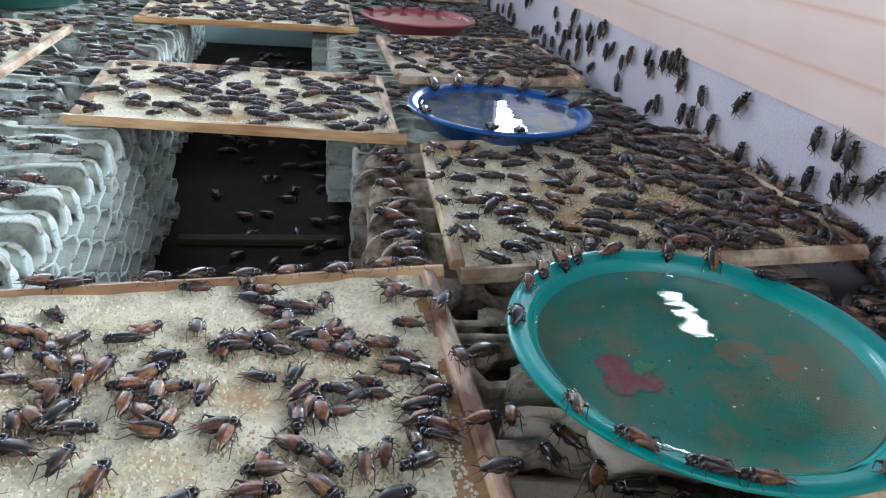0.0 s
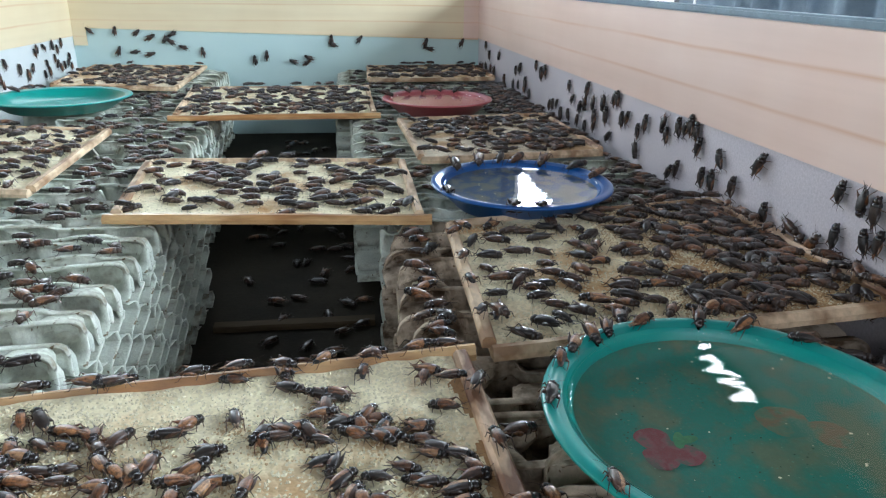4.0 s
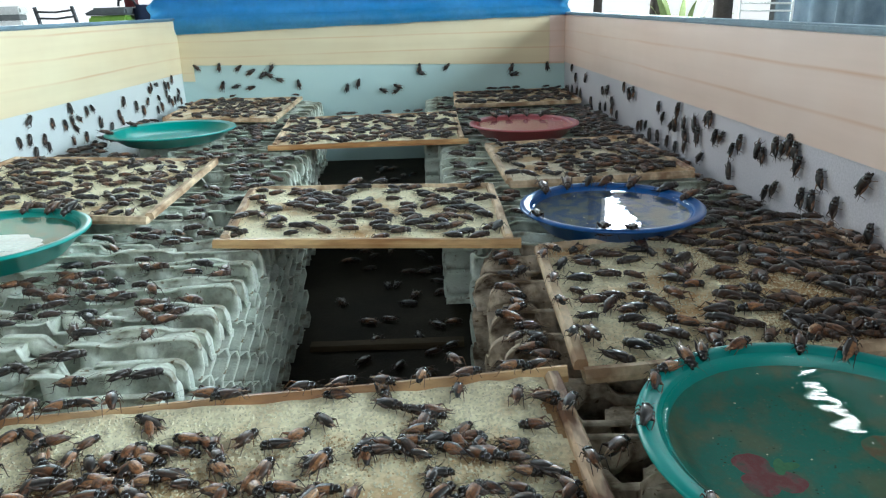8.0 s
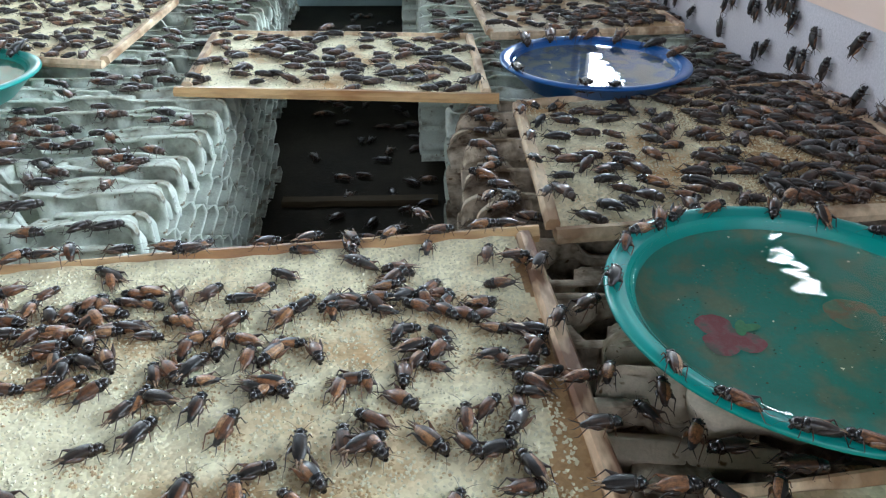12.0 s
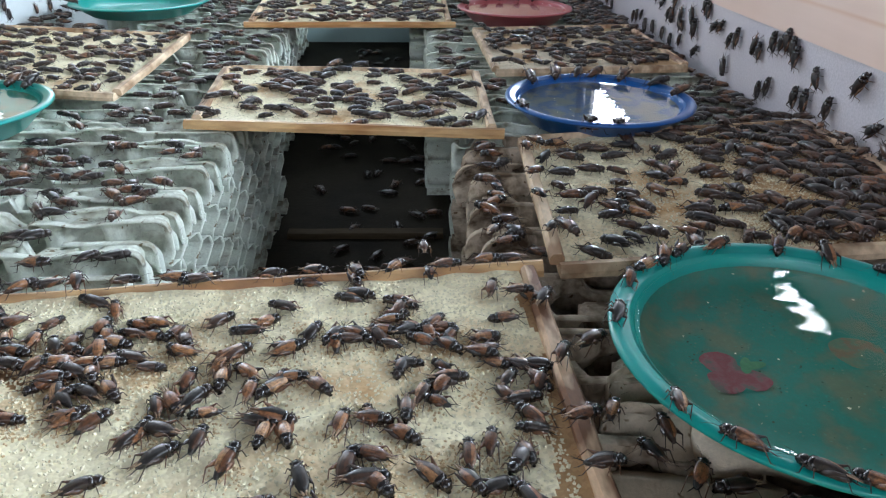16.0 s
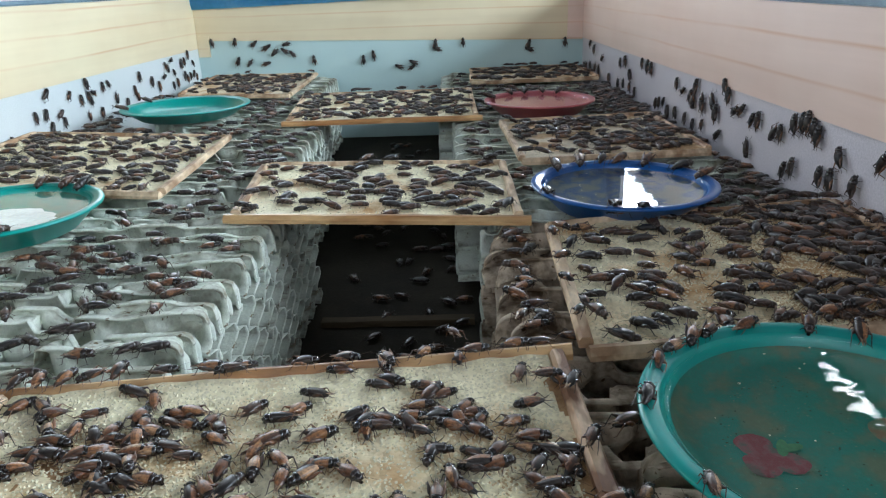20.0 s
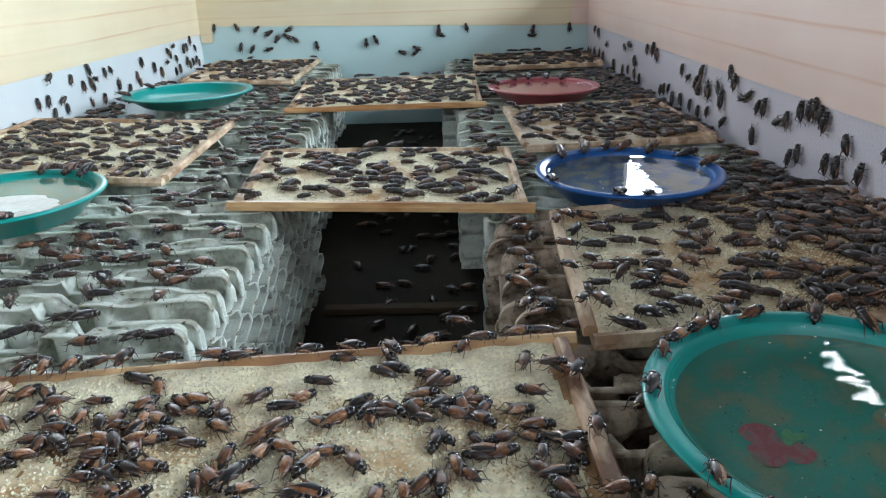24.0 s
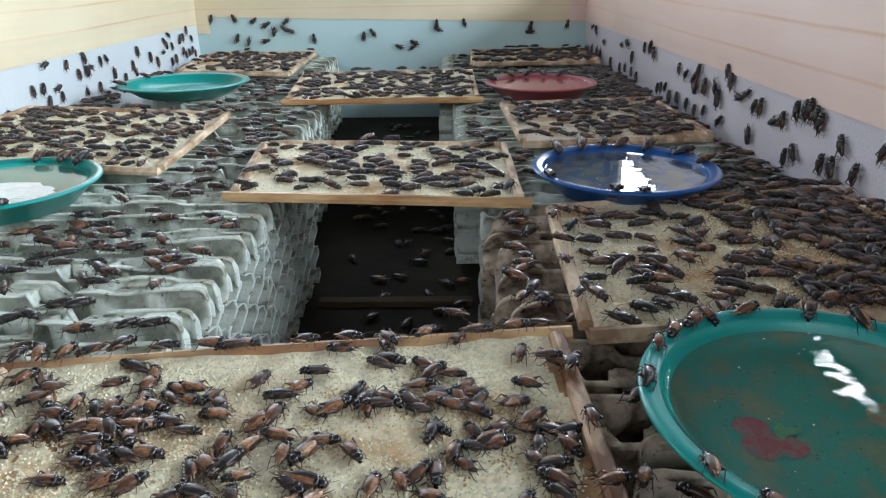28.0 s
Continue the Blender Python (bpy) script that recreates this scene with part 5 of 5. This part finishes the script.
WOODPOST = plain("weathered_post", (0.06, 0.05, 0.045), (0.13, 0.11, 0.10), 0.85, 6, 90, 0.4)

# the tarpaulin, rolled back over the far rim in three folds
bm = bmesh.new()
nx, prof = 70, ((0.000, -0.038), (-0.006, -0.020), (-0.008, 0.004), (0.006, 0.016), (0.030, 0.022), (0.042, 0.050), (0.020, 0.066), (0.012, 0.085), (0.040, 0.104), (0.085, 0.098), (0.100, 0.060), (0.090, 0.010), (0.086, -0.20), (0.082, -0.45))
rows = []
for i in range(nx + 1):
    t = i / nx
    x = -0.68 + 1.29 * t
    hang = 1.0 - 0.75 * t
    pinch = 1 - 0.6 * max(0, (t - 0.93) / 0.07) - 0.5 * max(0, (0.04 - t) / 0.04)
    row = []
    for k, (dy, dz) in enumerate(prof):
        n = noise.noise(Vector((x * 5, k * 0.6, 2))) * 0.016 + noise.noise(Vector((x * 17, k * 0.9, 7))) * 0.006
        z = RIMZ + 0.010 + (dz * hang if dz < 0 and k < 3 else dz * pinch) + (n if 3 < k < 11 else 0.2 * n)
        row.append(bm.verts.new((x, FAR - 0.010 + dy + 0.4 * n, max(z, RIMZ + 0.0095) if 3 <= k <= 9 else z)))
    rows.append(row)
for a, b in zip(rows, rows[1:]):
    for k in range(len(prof) - 1):
        bm.faces.new((a[k], a[k + 1], b[k + 1], b[k]))
bmesh.ops.solidify(bm, geom=bm.faces[:], thickness=0.0012)
thing("tarpaulin", bm, TARP, "glossy blue plastic tarpaulin folded back over the end wall", "tarpaulin")


def post(name, x, y, w, z1, label, lean=0.0):
    bm = bmesh.new()
    tube(bm, [(x, y, -0.35), (x + lean * 0.5, y, 0.5 * (z1 - 0.35)), (x + lean, y, z1)], [w, w * 0.92, w * 0.86], 8)
    thing(name, bm, WOODPOST, label, "post", "posts by the window")


post("post", 1.44, 5.6, 0.035, 2.6, "dark weathered wooden post by the bright opening", 0.05)
post("post", 1.86, 5.6, 0.045, 2.6, "dark weathered wooden post by the bright opening", 0.10)
post("post", 2.32, 5.4, 0.075, 2.6, "thick dark post beside the shade net")

# blue-grey shade net hanging in loose folds along the east wall
bm = bmesh.new()
rows = []
for i in range(61):
    y = 2.6 + 3.2 * i / 60
    rows.append([bm.verts.new((2.86 + 0.03 * math.sin(y * 23) + 0.02 * math.sin(y * 9 + 1), y, z)) for z in (-0.2, 0.4, 1.0, 1.9)])
for a, b in zip(rows, rows[1:]):
    for k in range(3):
        bm.faces.new((a[k], a[k + 1], b[k + 1], b[k]))
bmesh.ops.solidify(bm, geom=bm.faces[:], thickness=0.003)
thing("shade_net", bm, NET, "dark blue-grey shade net hanging along the side wall", "net")

# three white rails
rack = thing("rail_rack", None, None, "small rack of thin white rails", "rack")
for k in range(3):
    part("rail", tube(bmesh.new(), [(2.22, 4.9, 0.50 + 0.045 * k), (2.48, 4.7, 0.49 + 0.045 * k)], [0.007, 0.007], 6), WHITE, rack)
for x, y in ((2.225, 4.896), (2.475, 4.704)):
    part("upright", tube(bmesh.new(), [(x, y, -0.35), (x, y, 0.62)], [0.008, 0.008], 6), WHITE, rack)

# potted plant by the opening
plant = thing("potted_plant", None, None, "potted plant with long pale green leaves by the opening", "plant")
bm = bmesh.new()
lathe(bm, [(0.001, -0.35), (0.12, -0.35), (0.17, 0.0), (0.18, 0.02), (0.16, 0.02), (0.13, -0.03), (0.001, -0.03)], 28)
part("pot", bm, CLAY, plant, "clay pot")
for o in plant.children:
    o.location = (2.06, 5.55, 0)
lr = random.Random(5)
for k in range(22):
    a, reach, rise = lr.uniform(0, 6.28), lr.uniform(0.18, 0.42), lr.uniform(0.45, 0.85)
    bm = bmesh.new()
    pairs = []
    for i in range(8):
        t = i / 7
        c = Vector((2.06 + math.cos(a) * reach * t, 5.55 + math.sin(a) * reach * t * 0.6, -0.03 + rise * (1.5 * t - 0.62 * t * t)))
        w = 0.026 * math.sin(math.pi * min(1, 0.08 + 0.92 * t)) + 0.002
        sd = Vector((-math.sin(a), math.cos(a), 0)) * w
        pairs.append((bm.verts.new(c - sd + Vector((0, 0, 0.006))), bm.verts.new(c), bm.verts.new(c + sd + Vector((0, 0, 0.006)))))
    for p, q in zip(pairs, pairs[1:]):
        bm.faces.new((p[0], p[1], q[1], q[0]))
        bm.faces.new((p[1], p[2], q[2], q[1]))
    part("leaf", bm, LEAF, plant)

# steel chair beyond the left wall
chair = thing("chair", None, None, "black steel chair with a two-bar back", "chair")
CX, CY = -2.34, 5.2
for x in (CX - 0.125, CX + 0.125):
    part("back_post", tube(bmesh.new(), [(x + 0.03, CY, 0.10), (x + 0.018, CY - 0.03, 0.42), (x, CY - 0.07, 0.652)], [0.015, 0.015, 0.014], 8), STEEL, chair)
for z in (0.580, 0.621):
    part("back_bar", tube(bmesh.new(), [(CX - 0.12, CY - 0.045 - 0.2 * (z - 0.5), z), (CX, CY - 0.030 - 0.2 * (z - 0.5), z - 0.006), (CX + 0.125, CY - 0.045 - 0.2 * (z - 0.5), z + 0.006)], [0.008, 0.008, 0.008], 6), STEEL, chair)
part("seat", block(bmesh.new(), CX - 0.20, CX + 0.20, CY - 0.02, CY + 0.38, 0.08, 0.11, 0.008), STEEL, chair, "", False)
for x in (CX - 0.18, CX + 0.18):
    for y in (CY, CY + 0.36):
        part("leg", tube(bmesh.new(), [(x, y, -0.35), (x, y, 0.085)], [0.012, 0.012], 8), STEEL, chair)


def table(name, x0, x1, y0, y1, z, material, label):
    root = thing(name, None, None, label, "table")
    part("tabletop", block(bmesh.new(), x0, x1, y0, y1, z - 0.03, z, 0.004), material, root, "", False)
    for x in (x0 + 0.03, x1 - 0.03):
        for y in (y0 + 0.03, y1 - 0.03):
            part("leg", block(bmesh.new(), x - 0.018, x + 0.018, y - 0.018, y + 0.018, -0.35, z - 0.03, 0.003), material, root, "", False)


table("side_table", -1.25, -0.80, 2.72, 3.1, 0.47, WHITE, "small white table behind the box")
table("work_table", -2.45, -1.42, 3.1, 3.7, 0.52, WHITE, "white work table with a folded cloth on it")
crate = thing("storage_box", None, None, "lime green storage box with a dark grey lid", "box")
part("body", block(bmesh.new(), -1.045, -0.906, 2.80, 2.98, 0.47, 0.571, 0.008), LIME, crate, "", False)
lid = block(bmesh.new(), -1.053, -0.900, 2.79, 2.99, 0.572, 0.598, 0.006)
for v in lid.verts:
    if v.co.z > 0.588 and v.co.x < -1.0:
        v.co.x += 0.030
part("lid", lid, GREY, crate, "dark grey lid", False)
bm = bmesh.new()
lathe(bm, [(0.001, 0.599), (0.024, 0.599), (0.026, 0.64), (0.022, 0.69), (0.014, 0.73), (0.001, 0.732)], 24)
bmesh.ops.translate(bm, verts=bm.verts[:], vec=(-0.920, 2.90, 0))
kettle = thing("jug", bm, MAROON, "maroon plastic jug standing on the storage box", "jug")
bm = bmesh.new()
tube(bm, [(-0.957, 2.87, 0.603), (-0.952, 2.865, 0.622), (-0.925, 2.862, 0.630), (-0.898, 2.865, 0.622), (-0.893, 2.87, 0.603)], [0.005] * 5, 6)
part("handle", bm, STEEL, kettle, "dark curved handle")
bm = block(bmesh.new(), -0.893, -0.845, 2.84, 2.96, 0.471, 0.606, 0.012)
for v in bm.verts:
    if v.co.z > 0.56:
        v.co.x -= 0.006
thing("cloth_bag", bm, NAVY, "dark navy cloth bag standing beside the storage box", "bag")
maker = thing("appliance", None, None, "white desktop appliance with a dark slot on the work table", "appliance")
part("body", block(bmesh.new(), -1.85, -1.500, 3.20, 3.27, 0.52, 0.564, 0.006), WHITE, maker, "", False)
part("slot", block(bmesh.new(), -1.84, -1.510, 3.205, 3.265, 0.5645, 0.588, 0.002), GREY, maker, "dark open slot", False)
part("top_cover", block(bmesh.new(), -1.85, -1.500, 3.20, 3.27, 0.5885, 0.620, 0.008), WHITE, maker, "", False)
bm = bmesh.new()
block(bm, -2.30, -1.98, 3.25, 3.5, 0.522, 0.59, 0.03)
thing("folded_cloth", bm, NAVY, "folded navy cloth on the work table", "cloth")

# the bright day outside the wide opening
m, nt, n, bsdf = nodes_of("bright_outdoors")
bsdf.inputs["Base Color"].default_value = (0.7, 0.7, 0.7, 1)
bsdf.inputs["Emission Color"].default_value = (1.0, 0.97, 0.97, 1)
bsdf.inputs["Emission Strength"].default_value = 1.1
bm = block(bmesh.new(), -7.5, 5.5, 8.0, 8.1, -0.45, 4.0)
thing("backdrop", bm, m, "blown-out daylight beyond the wide opening", "backdrop", kind="structure", smooth=False)


# ---- what moves ----
def wander(ob, m, rng, far):
    """Rows for an animal that stays, walks a little on its own heading, and stays again."""
    loc, rot, _ = m.decompose()
    rows = [(0.0, Matrix.LocRotScale(loc, rot, None))]
    t = rng.uniform(0.3, 9)
    home = loc.copy()
    while t < 26.5:
        dur = rng.uniform(0.7, 2.0)
        turn = rng.uniform(-38, 38)
        step = rng.uniform(0.004, 0.022) * far
        new_rot = rot @ Euler((0, 0, radians(turn))).to_quaternion()
        ahead = new_rot @ Vector((1, 0, 0))
        new_loc = loc + (ahead * -step if far < 0 else Vector((ahead.x, ahead.y, 0)) * step)
        if (new_loc - home).length > 0.03:
            new_loc = loc.copy()
        rows.append((t, Matrix.LocRotScale(loc, rot, None)))
        loc, rot = new_loc, new_rot
        t = min(t + dur, 27.6)
        rows.append((t, Matrix.LocRotScale(loc, rot, None)))
        t += rng.uniform(1.0, 9.0)
    rows.append((28.0, Matrix.LocRotScale(loc, rot, None)))
    return rows


def motions():
    rng = random.Random(303)
    for ob, m, reach in crickets:
        pick = rng.random()
        if pick < 0.30:
            walk(ob, wander(ob, m, rng, reach))
        elif pick < 0.55:
            walk(ob, wander(ob, m, rng, 0.12 * reach))


motions()
